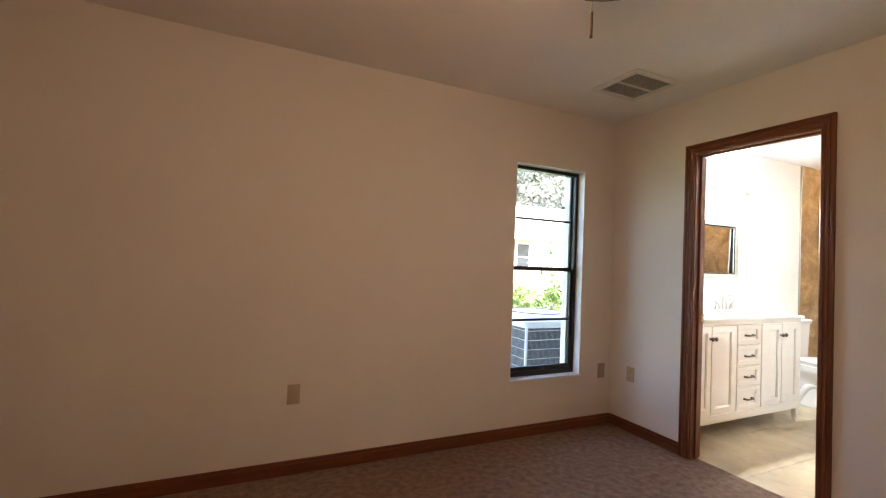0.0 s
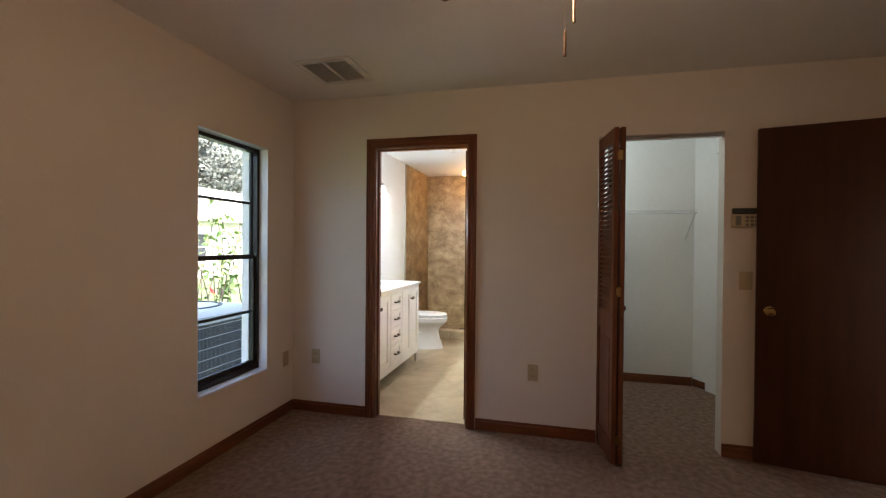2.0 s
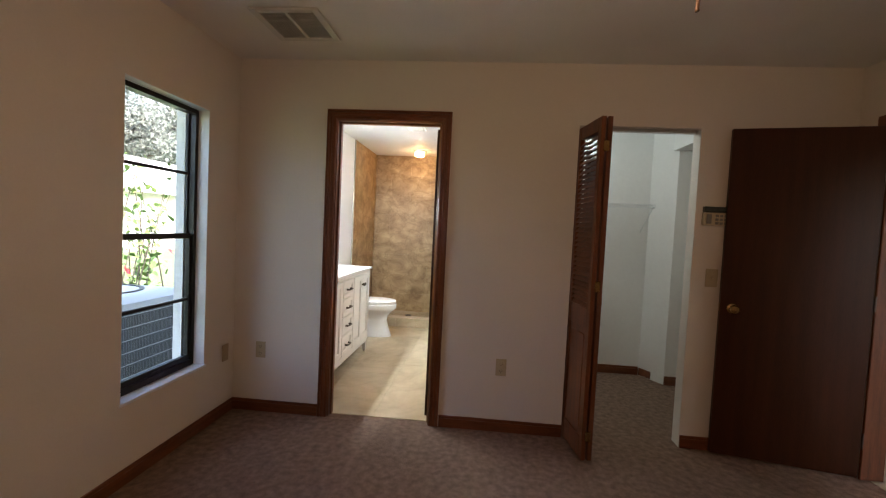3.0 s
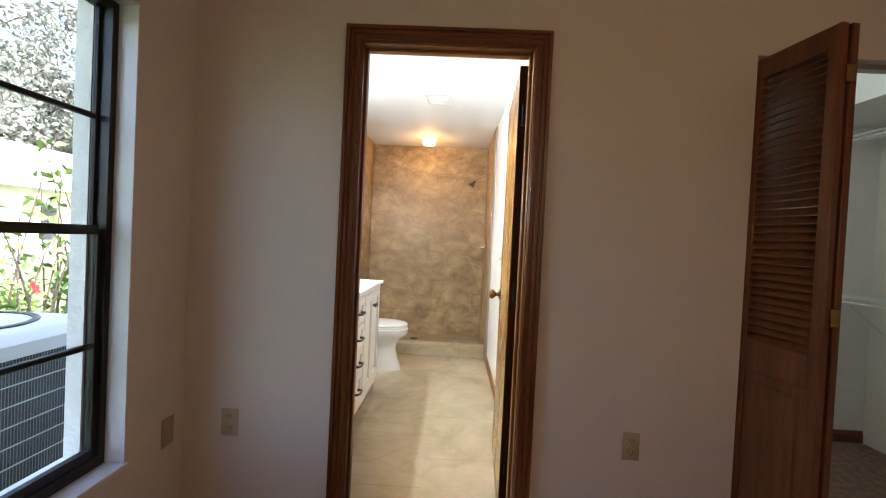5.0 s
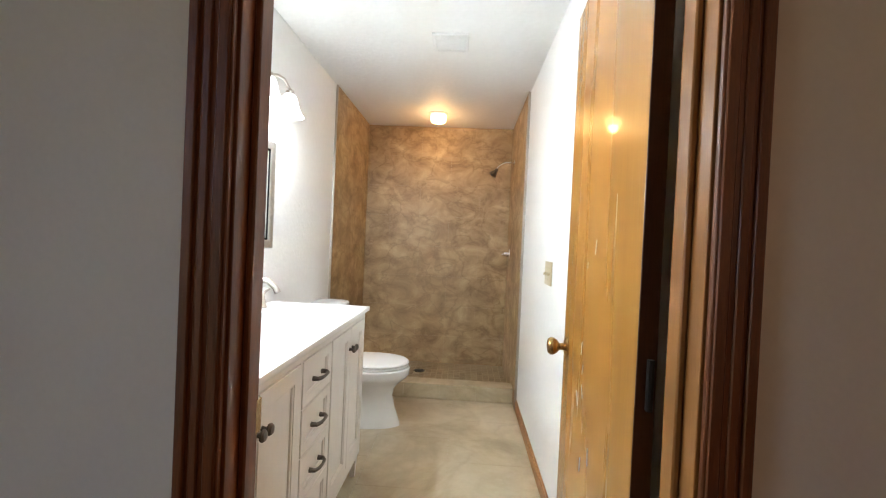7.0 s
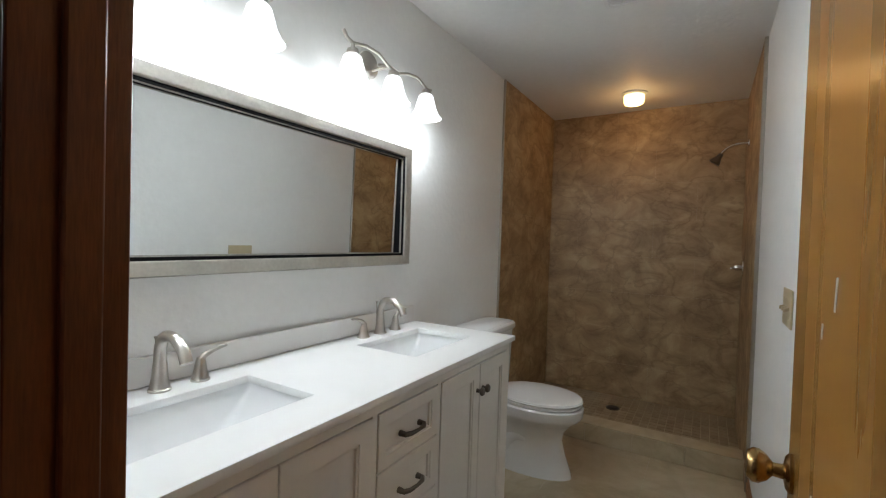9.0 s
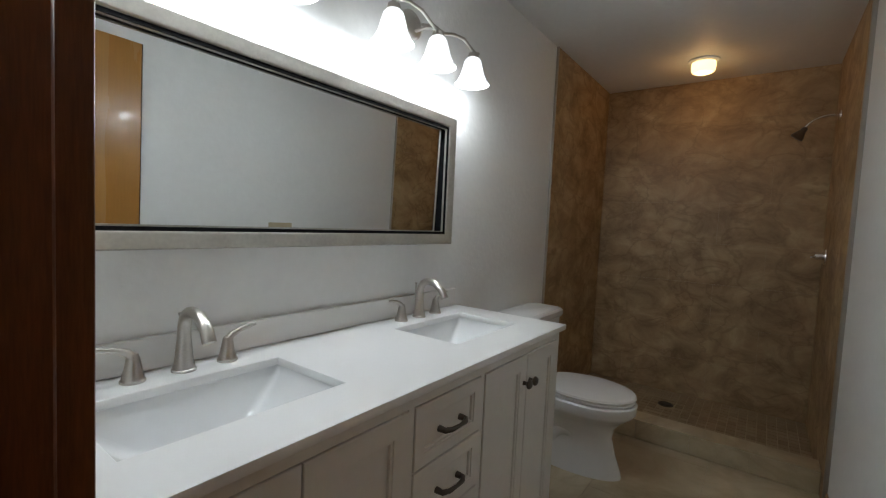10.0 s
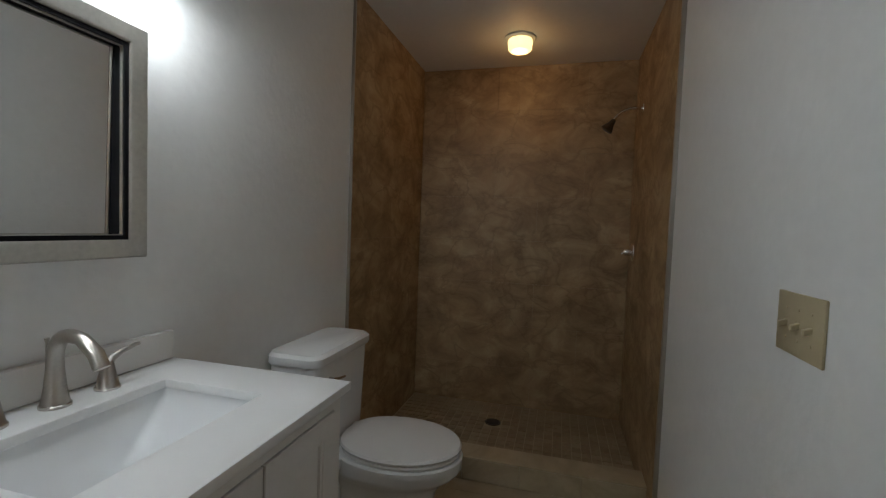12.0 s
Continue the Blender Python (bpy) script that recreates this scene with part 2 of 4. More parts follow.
def tube(points, radii, seg=10, bm=None, flat=1.0):
    """Round bar along points; radii is one number or one per point."""
    bm = bm or bmesh.new()
    pts = [Vector(p) for p in points]
    rad = radii if isinstance(radii, (list, tuple)) else [radii] * len(pts)
    rings, side = [], None
    for i, p in enumerate(pts):
        d = (pts[min(i + 1, len(pts) - 1)] - pts[max(i - 1, 0)]).normalized()
        if side is None:
            side = d.cross(Vector((0, 0, 1)) if abs(d.z) < 0.9 else Vector((1, 0, 0))).normalized()
        side = (side - d * side.dot(d)).normalized()
        up = d.cross(side)
        rings.append([bm.verts.new(p + rad[i] * (math.cos(2 * math.pi * k / seg) * side + flat * math.sin(2 * math.pi * k / seg) * up)) for k in range(seg)])
    for a, b in zip(rings, rings[1:]):
        for k in range(seg):
            bm.faces.new((a[k], a[(k + 1) % seg], b[(k + 1) % seg], b[k]))
    bm.faces.new(rings[0][::-1])
    bm.faces.new(rings[-1])
    return bm


def arc(p0, p1, p2, n=8):
    a, b, c = Vector(p0), Vector(p1), Vector(p2)
    return [a * (1 - t) ** 2 + b * 2 * t * (1 - t) + c * t * t for t in [i / n for i in range(n + 1)]]


def loft(loops):
    """Skin between closed loops with equally many points."""
    bm = bmesh.new()
    rings = [[bm.verts.new(p) for p in loop] for loop in loops]
    for a, b in zip(rings, rings[1:]):
        for i in range(len(a)):
            bm.faces.new((a[i], a[(i + 1) % len(a)], b[(i + 1) % len(a)], b[i]))
    bm.faces.new(rings[0][::-1])
    bm.faces.new(rings[-1])
    bmesh.ops.recalc_face_normals(bm, faces=bm.faces[:])
    return bm


def link_mesh(name, bm, material, smooth):
    me = bpy.data.meshes.new(name)
    bm.to_mesh(me)
    bm.free()
    me.materials.append(material)
    if smooth:
        me.polygons.foreach_set("use_smooth", [True] * len(me.polygons))
        me.set_sharp_from_angle(angle=radians(38))
    return new(name, me)


def thing(name, label, category, at=(0, 0, 0), group="", rz=0.0):
    ob = new(name)
    ob.empty_display_size = 0.1
    ob.matrix_basis = pose(*at, 0, 0, rz)
    return tagged(ob, label, category, group)


def part(name, bm, material, parent, label="", local=False, smooth=True):
    """One mesh under a thing or a part; world coordinates unless local."""
    ob = link_mesh(name, bm, material, smooth)
    ob.parent = parent
    if not local and parent.type == "EMPTY":
        ob.location = -parent.matrix_basis.translation
    if label:
        tagged(ob, label)
    return ob


def structure(name, bm, material, label, smooth=False):
    return tagged(link_mesh(name, bm, material, smooth), label, name.split("_")[0], kind="structure")


def boxes(*spans, bevel=0.0):
    bm = bmesh.new()
    for s in spans:
        block(*s, bevel=bevel, bm=bm)
    return bm


# ---- large structure ----
H = 2.44
structure("wall_north", boxes((-1.5, 2.01, 2.845, 3.03, -0.2, 2.7), (2.66, 7.0, 2.845, 3.03, -0.2, 2.7), (2.01, 2.66, 2.845, 3.03, -0.2, 0.40), (2.01, 2.66, 2.845, 3.03, 2.0, 2.7)), WALL, "off-white painted bedroom wall with a tall window")
structure("wall_east", boxes((2.985, 3.085, -1.12, -0.20, 0, H), (2.985, 3.085, 0.55, 1.425, 0, H), (2.985, 3.085, 2.165, 2.845, 0, H), (2.985, 3.085, -0.20, 0.55, 2.05, H), (2.985, 3.085, 1.425, 2.165, 2.06, H)), WALL, "off-white painted wall with two doorways")
structure("wall_south", boxes((-1.5, 1.97, -1.24, -1.12, 0, H), (2.78, 4.6, -1.24, -1.12, 0, H), (1.97, 2.78, -1.24, -1.12, 2.06, H)), WALL, "off-white painted wall with the bedroom doorway")
structure("wall_west", boxes((-1.62, -1.5, -1.24, 3.05, 0, H)), WALL, "plain off-white painted wall")
structure("wall_bath_south", boxes((3.085, 6.85, 1.235, 1.345, 0, H)), BATHWALL, "white painted bathroom wall beside the door")
structure("wall_bath_north", boxes((3.091, 6.85, 2.837, 2.845, 0, H)), BATHWALL, "white painted bathroom wall behind the vanity")
structure("wall_bath_east", boxes((6.85, 6.97, 1.235, 2.845, 0, H)), BATHWALL, "bathroom end wall behind the shower panel")
structure("wall_bath_west", boxes((3.085, 3.091, 2.165, 2.837, 0, H)), BATHWALL, "white painted bathroom wall beside the vanity")
structure("wall_closet_back", boxes((4.49, 4.60, -1.12, 1.235, 0, H)), BATHWALL, "white painted closet back wall")
chase = bmesh.new()
lo = [chase.verts.new(p) for p in ((4.49, -0.46, 0), (4.235, -0.60, 0), (4.235, -1.12, 0), (4.49, -1.12, 0))]
ext = bmesh.ops.extrude_face_region(chase, geom=[chase.faces.new(lo)])
for v in ext["geom"]:
    if isinstance(v, bmesh.types.BMVert):
        v.co.z = H
bmesh.ops.recalc_face_normals(chase, faces=chase.faces[:])
structure("wall_closet_chase", chase, BATHWALL, "white boxed-out closet corner")
structure("wall_closet_bulkhead", boxes((3.085, 4.235, -1.12, -0.55, 2.15, H)), BATHWALL, "white dropped bulkhead over the end of the closet")
structure("floor", boxes((-1.6, 3.04, -1.18, 2.9, -0.1, 0.0), (3.04, 4.6, -1.2, 1.3, -0.1, 0.0)), CARPET, "worn brown cut-pile carpet")
structure("ceiling_bedroom", boxes((-1.6, 3.04, -1.24, 2.9, H, H + 0.1)), CEIL, "off-white textured bedroom ceiling")
structure("ceiling_bathroom", boxes((3.04, 6.97, 1.29, 2.9, H, H + 0.1)), BATHWALL, "white painted bathroom ceiling")
structure("ceiling_closet", boxes((3.04, 4.6, -1.24, 1.29, H, H + 0.1)), BATHWALL, "white painted closet ceiling")
structure("floor_bathroom", boxes((3.04, 6.9, 1.3, 2.86, -0.1, -0.006)), GROUT, "beige grout bed under the bathroom floor tiles")
# hall past the bedroom door
structure("floor_hall", boxes((0.4, 3.6, -3.2, -1.18, -0.1, -0.002)), FLOORSTONE, "pale tiled hall floor")
# west end is unseen: added with a hole that sets how much daylight enters
structure("wall_hall", boxes((0.4, 3.6, -3.3, -3.2, 0, H), (3.5, 3.6, -3.2, -1.24, 0, H), (0.3, 0.4, -3.3, -1.24, 0, 0.9), (0.3, 0.4, -3.3, -1.24, 2.0, H), (0.3, 0.4, -3.3, -2.7, 0.9, 2.0), (0.3, 0.4, -1.8, -1.24, 0.9, 2.0)), BATHWALL, "pale painted hall wall, its unseen end holed for daylight")
structure("ceiling_hall", boxes((0.4, 3.6, -3.3, -1.24, H, H + 0.1)), CEIL, "pale hall ceiling")


def baseboard(name, x0, x1, y0, y1, out, material):
    """Board with a stepped, rounded top; out is the axis and sign it stands proud."""
    bm = boxes((x0, x1, y0, y1, 0, 0.062), bevel=0.002)
    if out == "-y":
        block(x0, x1, y0 + 0.004, y1, 0.060, 0.082, 0.003, bm)
    elif out == "-x":
        block(x0 + 0.004, x1, y0, y1, 0.060, 0.082, 0.003, bm)
    else:
        block(x0, x1, y0, y1 - 0.004, 0.060, 0.082, 0.003, bm)
    return structure(name, bm, material, "stained wooden baseboard along the wall", True)


baseboard("baseboard_north", -1.5, 2.972, 2.832, 2.845, "-y", TRIM_X)
baseboard("baseboard_east_1", 2.972, 2.985, 2.22, 2.845, "-x", TRIM_Y)
baseboard("baseboard_east_2", 2.972, 2.985, 0.552, 1.37, "-x", TRIM_Y)
baseboard("baseboard_east_3", 2.972, 2.985, -1.107, -0.202, "-x", TRIM_Y)
baseboard("baseboard_south", 2.85, 2.972, -1.12, -1.107, "+y", TRIM_X)
baseboard("baseboard_closet", 4.477, 4.49, -0.455, 1.235, "-x", TRIM_Y)
baseboard("baseboard_closet_2", 4.222, 4.235, -1.12, -0.60, "-x", TRIM_Y)
baseboard("baseboard_bath", 3.84, 5.712, 1.345, 1.357, "+y", OAK)
cc = block(-0.145, 0.145, -0.013, 0.0, 0, 0.075, 0.002)
for v in cc.verts:
    v.co = pose(4.3625, -0.53, 0, 0, 0, 28.8) @ v.co
structure("baseboard_closet_3", cc, TRIM_Y, "stained wooden baseboard across the boxed corner")


def casing(name, y0, y1, top, xf, width, material, label):
    """Moulded casing round a doorway in an x wall: two uprights and a head, in three stepped fillets."""
    root = tagged(new(name), label, "door frame", kind="structure")
    for side, a, b in (("upright", y0 - width, y0), ("upright", y1, y1 + width)):
        inner_high = a < y0 - 1e-6 and b <= y0 + 1e-6
        bm = boxes((xf - 0.012, xf, a, b, 0, top + width), bevel=0.002)
        for k, (u, w, d) in enumerate(((0.0, 0.016, 0.007), (0.022, 0.014, 0.005), (0.044, 0.018, 0.004))):
            lo_y = a + u if inner_high else b - u - w
            block(xf - 0.012 - d, xf - 0.010, lo_y, lo_y + w, 0, top + width - (u if True else 0), 0.002, bm)
        part(side, bm, material, root, local=True)
    bm = boxes((xf - 0.0125, xf, y0, y1, top, top + width), bevel=0.002)
    for u, w, d in ((0.0, 0.016, 0.0072), (0.022, 0.014, 0.0052), (0.044, 0.018, 0.0042)):
        block(xf - 0.0125 - d, xf - 0.010, y0 - width + u, y1 + width - u, top + width - u - w, top + width - u, 0.002, bm)
    part("head", bm, TRIM_Y, root, local=True)
    return root


bath_frame = casing("door_1", 1.44, 2.15, 2.045, 2.985, 0.066, TRIM, "red-brown moulded door casing round the bathroom doorway")
# lamp light is put into the colour of right jamb, head and stops; left stays dark
for nm, s in (("jamb", (2.985, 3.091, 2.145, 2.164, 0, 2.058)), ("jamb", (2.985, 3.091, 1.426, 1.445, 0, 2.058)), ("jamb_head", (2.985, 3.091, 1.445, 2.145, 2.04, 2.058))):
    part(nm, block(*s, bevel=0.0015), (TRIM if s[2] > 2.1 else JAMB_LIT), bath_frame, local=True)
for nm, s in (("stop", (3.025, 3.062, 2.133, 2.145, 0, 2.04)), ("stop", (3.025, 3.062, 1.445, 1.457, 0, 2.04)), ("stop_head", (3.025, 3.062, 1.457, 2.133, 2.028, 2.04))):
    part(nm, block(*s, bevel=0.003), (TRIM if s[2] > 2.1 else JAMB_LIT), bath_frame, local=True)
part("strike_plate", boxes((3.07, 3.098, 2.1425, 2.1452, 0.91, 0.97)), BRASS, bath_frame, "small brass strike plate", local=True)

bed_frame = tagged(new("door_2"), "red-brown wooden casing round the bedroom doorway", "door frame", kind="structure")
for nm, s, mt in (("upright", (2.775, 2.842, -1.12, -1.104, 0, 2.11), TRIM), ("upright", (1.908, 1.975, -1.12, -1.104, 0, 2.11), TRIM), ("head", (1.975, 2.775, -1.12, -1.1045, 2.043, 2.11), TRIM_X),
                  ("jamb", (2.762, 2.779, -1.25, -1.12, 0, 2.058), TRIM), ("jamb", (1.971, 1.988, -1.25, -1.12, 0, 2.058), TRIM), ("jamb_head", (1.988, 2.762, -1.25, -1.12, 2.04, 2.058), TRIM_X)):
    part(nm, block(*s, bevel=0.003), mt, bed_frame, local=True)

# closet opening: painted corner returns and a metal track
structure("trim_closet_track", boxes((3.03, 3.07, -0.195, 0.545, 2.03, 2.049)), NICKEL, "dull metal folding door track in the closet head")

# unseen overhang, added to hold sky light back from reveal and window
structure("roof_eave", boxes((-1.62, 7.0, 3.03, 3.36, 2.50, 2.62)), SILL, "unseen white eave added to cut daylight at the window")
# window
win = tagged(new("window_1"), "black aluminium single-hung window in a white reveal", "window", kind="structure")
fr = boxes((2.01, 2.04, 2.915, 2.975, 0.415, 2.0), (2.63, 2.66, 2.915, 2.975, 0.415, 2.0), (2.04, 2.63, 2.915, 2.975, 1.97, 2.0), (2.04, 2.63, 2.915, 2.975, 0.415, 0.45))
part("window_frame", fr, BRONZE, win, "black aluminium outer frame", local=True)
sash = boxes((2.04, 2.06, 2.925, 2.95, 0.45, 1.225), (2.61, 2.63, 2.925, 2.95, 0.45, 1.225), (2.06, 2.61, 2.925, 2.95, 0.45, 0.482), (2.06, 2.61, 2.922, 2.95, 1.208, 1.24), bevel=0.002)
part("lower_sash", sash, BRONZE, win, "black aluminium lower sash", local=True)
part("upper_sash", boxes((2.04, 2.052, 2.952, 2.97, 1.225, 1.97), (2.618, 2.63, 2.952, 2.97, 1.225, 1.97), (2.052, 2.618, 2.952, 2.97, 1.215, 1.235), bevel=0.002), BRONZE, win, local=True)
part("muntin", boxes((2.052, 2.618, 2.952, 2.97, 1.596, 1.614), bevel=0.003), BRONZE, win, local=True)
part("muntin", boxes((2.06, 2.61, 2.928, 2.948, 0.824, 0.842), bevel=0.003), BRONZE, win, local=True)
part("lift_handle", boxes((2.31, 2.37, 2.912, 2.926, 0.458, 0.468), bevel=0.003), BRONZE, win, local=True)
part("window_sill", boxes((2.004, 2.672, 2.838, 2.916, 0.398, 0.415), bevel=0.003), SILL, win, "white gloss sill", local=True)
part("reveal_lining", boxes((2.656, 2.6605, 2.846, 2.916, 0.415, 1.9965), (2.0095, 2.014, 2.846, 2.916, 0.415, 1.9965), (2.014, 2.656, 2.846, 2.916, 1.9955, 2.0005)), SILL, win, "white painted reveal", local=True)
for s in ((2.052, 2.618, 2.9585, 2.9625, 1.614, 1.97), (2.052, 2.618, 2.9585, 2.9625, 1.235, 1.596), (2.06, 2.61, 2.936, 2.94, 0.842, 1.208), (2.06, 2.61, 2.936, 2.94, 0.482, 0.824)):
    pane = part("pane", boxes(s), GLASS, win, local=True)
    pane.visible_shadow = False
part("outer_reveal", boxes((2.6215, 2.66, 2.976, 3.033, 0.42, 2.0), (2.01, 2.03, 2.976, 3.033, 0.42, 2.0)), STUCCO, win, "rough white stucco outer reveal", local=True)
part("outer_sill", boxes((2.01, 2.66, 2.976, 3.06, 0.37, 0.43), bevel=0.006), STUCCO, win, "pale rough outer sill", local=True)

# ---- bedroom things ----


def door_knob(parent, x, face, z, sign, material, local=True):
    """Turned knob with its rose on a door face; the axis runs along y."""
    k = part("knob", lathe([(0.031, 0), (0.031, sign * 0.005), (0.026, sign * 0.009), (0.012, sign * 0.012), (0.011, sign * 0.026), (0.021, sign * 0.034), (0.028, sign * 0.045), (0.028, sign * 0.054), (0.022, sign * 0.062), (0.008, sign * 0.065)], x, z, "y", 20, face), material, parent, local=local)
    return k


def hinge(parent, x, y, z, material):
    bm = tube([(x, y, z - 0.045), (x, y, z + 0.045)], 0.006, 8)
    block(x, x + 0.03, y + 0.003, y + 0.0055, z - 0.044, z + 0.044, bm=bm)
    return part("hinge", bm, material, parent, local=True)


# bathroom door, swung fully into the bathroom
bdoor = thing("bathroom_door", "golden varnished flush wooden door standing open into the bathroom", "door", (3.120, 1.448, 0.008), rz=-3.0)
part("leaf", block(0, 0.703, 0, 0.034, 0, 2.018, 0.002), DOORGOLD, bdoor, "golden varnished flush face with a few scratches", local=True)
part("hinge_edge", block(-0.004, -0.0002, 0.0, 0.034, 0, 2.018, 0.001), DOORDARK, bdoor, "dark stained door edge", local=True)
part("lock_edge", block(0.7032, 0.706, 0.0, 0.034, 0, 2.018, 0.001), DOORDARK, bdoor, local=True)
door_knob(bdoor, 0.643, 0.034, 0.935, 1, BRASS)
door_knob(bdoor, 0.643, 0.0, 0.935, -0.75, BRASS)
for hz in (0.25, 1.02, 1.80):
    hinge(bdoor, -0.010, 0.012, hz, BRONZE)
scr = bmesh.new()
for k in range(8):
    rz0, rx0 = random.uniform(0.65, 1.3), random.uniform(0.18, 0.48)
    tube([(rx0, 0.0341, rz0), (rx0 + random.uniform(-0.02, 0.02), 0.0343, rz0 + random.uniform(0.010, 0.045))], random.uniform(0.0008, 0.0018), 5, scr)
part("scratch", scr, SPLASH, bdoor, "pale scratches", local=True)

# bedroom door, swung back against the wall
rdoor = thing("bedroom_door", "dark red-brown flush wooden door standing open against the wall", "door", (2.768, -1.112, 0.01), rz=77.5)
part("leaf", block(0, 0.765, -0.035, 0, 0, 2.032, 0.002), DOORDARK, rdoor, local=True)
door_knob(rdoor, 0.70, 0.0, 0.925, 1, BRASS)
door_knob(rdoor, 0.70, -0.035, 0.925, -1, BRASS)
part("latch", block(0.764, 0.7675, -0.028, -0.007, 0.90, 0.955, 0.001), BRASS, rdoor, local=True)
for hz in (0.22, 1.02, 1.82):
    part("hinge", tube([(-0.006, 0.002, hz - 0.045), (-0.006, 0.002, hz + 0.045)], 0.006, 8), PEWTER, rdoor, local=True)

# folding closet door: two louvred leaves, folded
bif = thing("bifold_door", "red-brown louvred folding closet door, folded open", "folding door", (3.02, 0.535, 0.012))


def louvre_leaf(x0, y0, x1, y1):
    """One leaf from (x0, y0) to (x1, y1) in plan: frame, middle panel, slats above."""
    d = Vector((x1 - x0, y1 - y0, 0))
    wide, turn = d.length, math.degrees(math.atan2(d.y, d.x))
    m = pose(x0, y0, 0.012, 0, 0, turn)

    def put(nm, bm):
        for v in bm.verts:
            v.co = m @ v.co
        return part(nm, bm, TRIM, bif)
    put("stile", block(0, 0.045, -0.014, 0.014, 0, 2.02, 0.003))
    put("stile", block(wide - 0.045, wide, -0.014, 0.014, 0, 2.02, 0.003))
    put("rail", block(0.045, wide - 0.045, -0.013, 0.013, 1.94, 2.02, 0.002))
    put("rail", block(0.045, wide - 0.045, -0.013, 0.013, 0.78, 0.90, 0.002))
    put("rail", block(0.045, wide - 0.045, -0.013, 0.013, 0, 0.13, 0.002))
    put("lower_panel", block(0.043, wide - 0.043, -0.006, 0.006, 0.125, 0.785, 0.001))
    put("raised_field", block(0.075, wide - 0.075, -0.011, 0.011, 0.17, 0.74, 0.006))
    n, lean = 34, (50 if d.x < 0 else -50)
    for k in range(n):
        z = 0.915 + k * (1.025 / n)
        s = block(0.042, wide - 0.042, -0.018, 0.018, -0.0025, 0.0025)
        for v in s.verts:
            v.co = m @ pose(0, 0, z, lean, 0, 0) @ v.co
        part("slat", s, TRIM, bif, smooth=False)


louvre_leaf(3.015, 0.533, 2.668, 0.478)
louvre_leaf(2.672, 0.440, 3.02, 0.478)
part("knob", lathe([(0.010, 0), (0.008, -0.012), (0.016, -0.020), (0.017, -0.027), (0.009, -0.033)], 2.76, 0.94, "y", 16, 0.437), TRIM, bif, "small dark turned knob")
for hz in (1.86, 1.05, 0.16):
    part("hinge", block(2.658, 2.667, 0.444, 0.474, hz - 0.03, hz + 0.03, 0.002), BRASS, bif, "small brass hinge")

# wall plates


def screws(parent, pts, axis):
    for p in pts:
        if axis == "x":
            bm = lathe([(0.0035, 0), (0.003, -0.0012)], p[1], p[2], "x", 8, p[0])
        else:
            bm = lathe([(0.0035, 0), (0.003, p[3] * 0.0012)], p[0], p[2], "y", 8, p[1])
        part("screw", bm, ALMOND, parent)


def outlet_x(y, z, label):
    o = thing("electrical_outlet", label, "outlet", (2.985, y, z - 0.057), "wall outlets")
    part("plate", block(2.979, 2.985, y - 0.035, y + 0.035, z - 0.057, z + 0.057, 0.0025, seg=2), ALMOND, o)
    for dz in (0.024, -0.024):
        s = part("socket", lathe([(0.0165, 0), (0.0165, -0.002), (0.0155, -0.0025)], y, z + dz, "x", 18, 2.979), ALMOND, o)
        part("slot", boxes((2.9755, 2.9764, y - 0.0085, y - 0.006, z + dz - 0.002, z + dz + 0.008), (2.9755, 2.9764, y + 0.006, y + 0.0085, z + dz - 0.002, z + dz + 0.008), (2.9755, 2.9764, y - 0.002, y + 0.002, z + dz - 0.011, z + dz - 0.007)), BLACK, s).location = (0, 0, 0)
    screws(o, [(2.979, y, z)], "x")
    return o


outlet_x(2.642, 0.437, "almond plastic duplex outlet low on the wall beside the bathroom doorway")
outlet_x(0.968, 0.437, "almond plastic duplex outlet low on the wall between the doorways")


def plate_y(x, z, label, blank):
    o = thing("cover_plate" if blank else "electrical_outlet", label, "wall plate" if blank else "outlet", (x, 2.845, z - 0.057))
    part("plate", block(x - 0.035, x + 0.035, 2.839, 2.845, z - 0.057, z + 0.057, 0.0025, seg=2), BEIGEP, o)
    if not blank:
        for dz in (0.024, -0.024):
            part("socket", lathe([(0.0165, 0), (0.0165, -0.002), (0.0155, -0.0025)], x, z + dz, "y", 18, 2.839), BEIGEP, o)
    screws(o, [(x, 2.839, z + s, -1) for s in ((0.03, -0.03) if blank else (0,))], "y")


plate_y(2.883, 0.428, "tan blank cover plate in the corner beside the window", True)
plate_y(0.527, 0.455, "tan duplex outlet low on the long bare wall", False)

sw = thing("light_switch", "almond plastic toggle switch beside the closet opening", "switch", (2.985, -0.325, 1.055))
part("plate", block(2.979, 2.985, -0.362, -0.288, 1.055, 1.17, 0.0025, seg=2), ALMOND, sw)
part("toggle", block(2.968, 2.980, -0.330, -0.320, 1.108, 1.124, 0.002), ALMOND, sw)
screws(sw, [(2.979, -0.325, 1.085), (2.979, -0.325, 1.14)], "x")

al = thing("alarm_keypad", "beige alarm keypad with a dark display and keys", "keypad", (2.985, -0.33, 1.445))
part("body", block(2.955, 2.985, -0.415, -0.238, 1.445, 1.525, 0.004, seg=2), ALMOND, al)
part("display", block(2.950, 2.985, -0.412, -0.241, 1.527, 1.562, 0.003), LCD, al, "dark display strip")
for r in range(3):
    for c in range(4):
        part("key", block(2.951, 2.956, -0.405 + c * 0.026, -0.387 + c * 0.026, 1.452 + r * 0.023, 1.467 + r * 0.023, 0.001), KEYCAP, al)
part("light_key", block(2.951, 2.956, -0.285, -0.255, 1.455, 1.515, 0.001), KEYCAP, al)

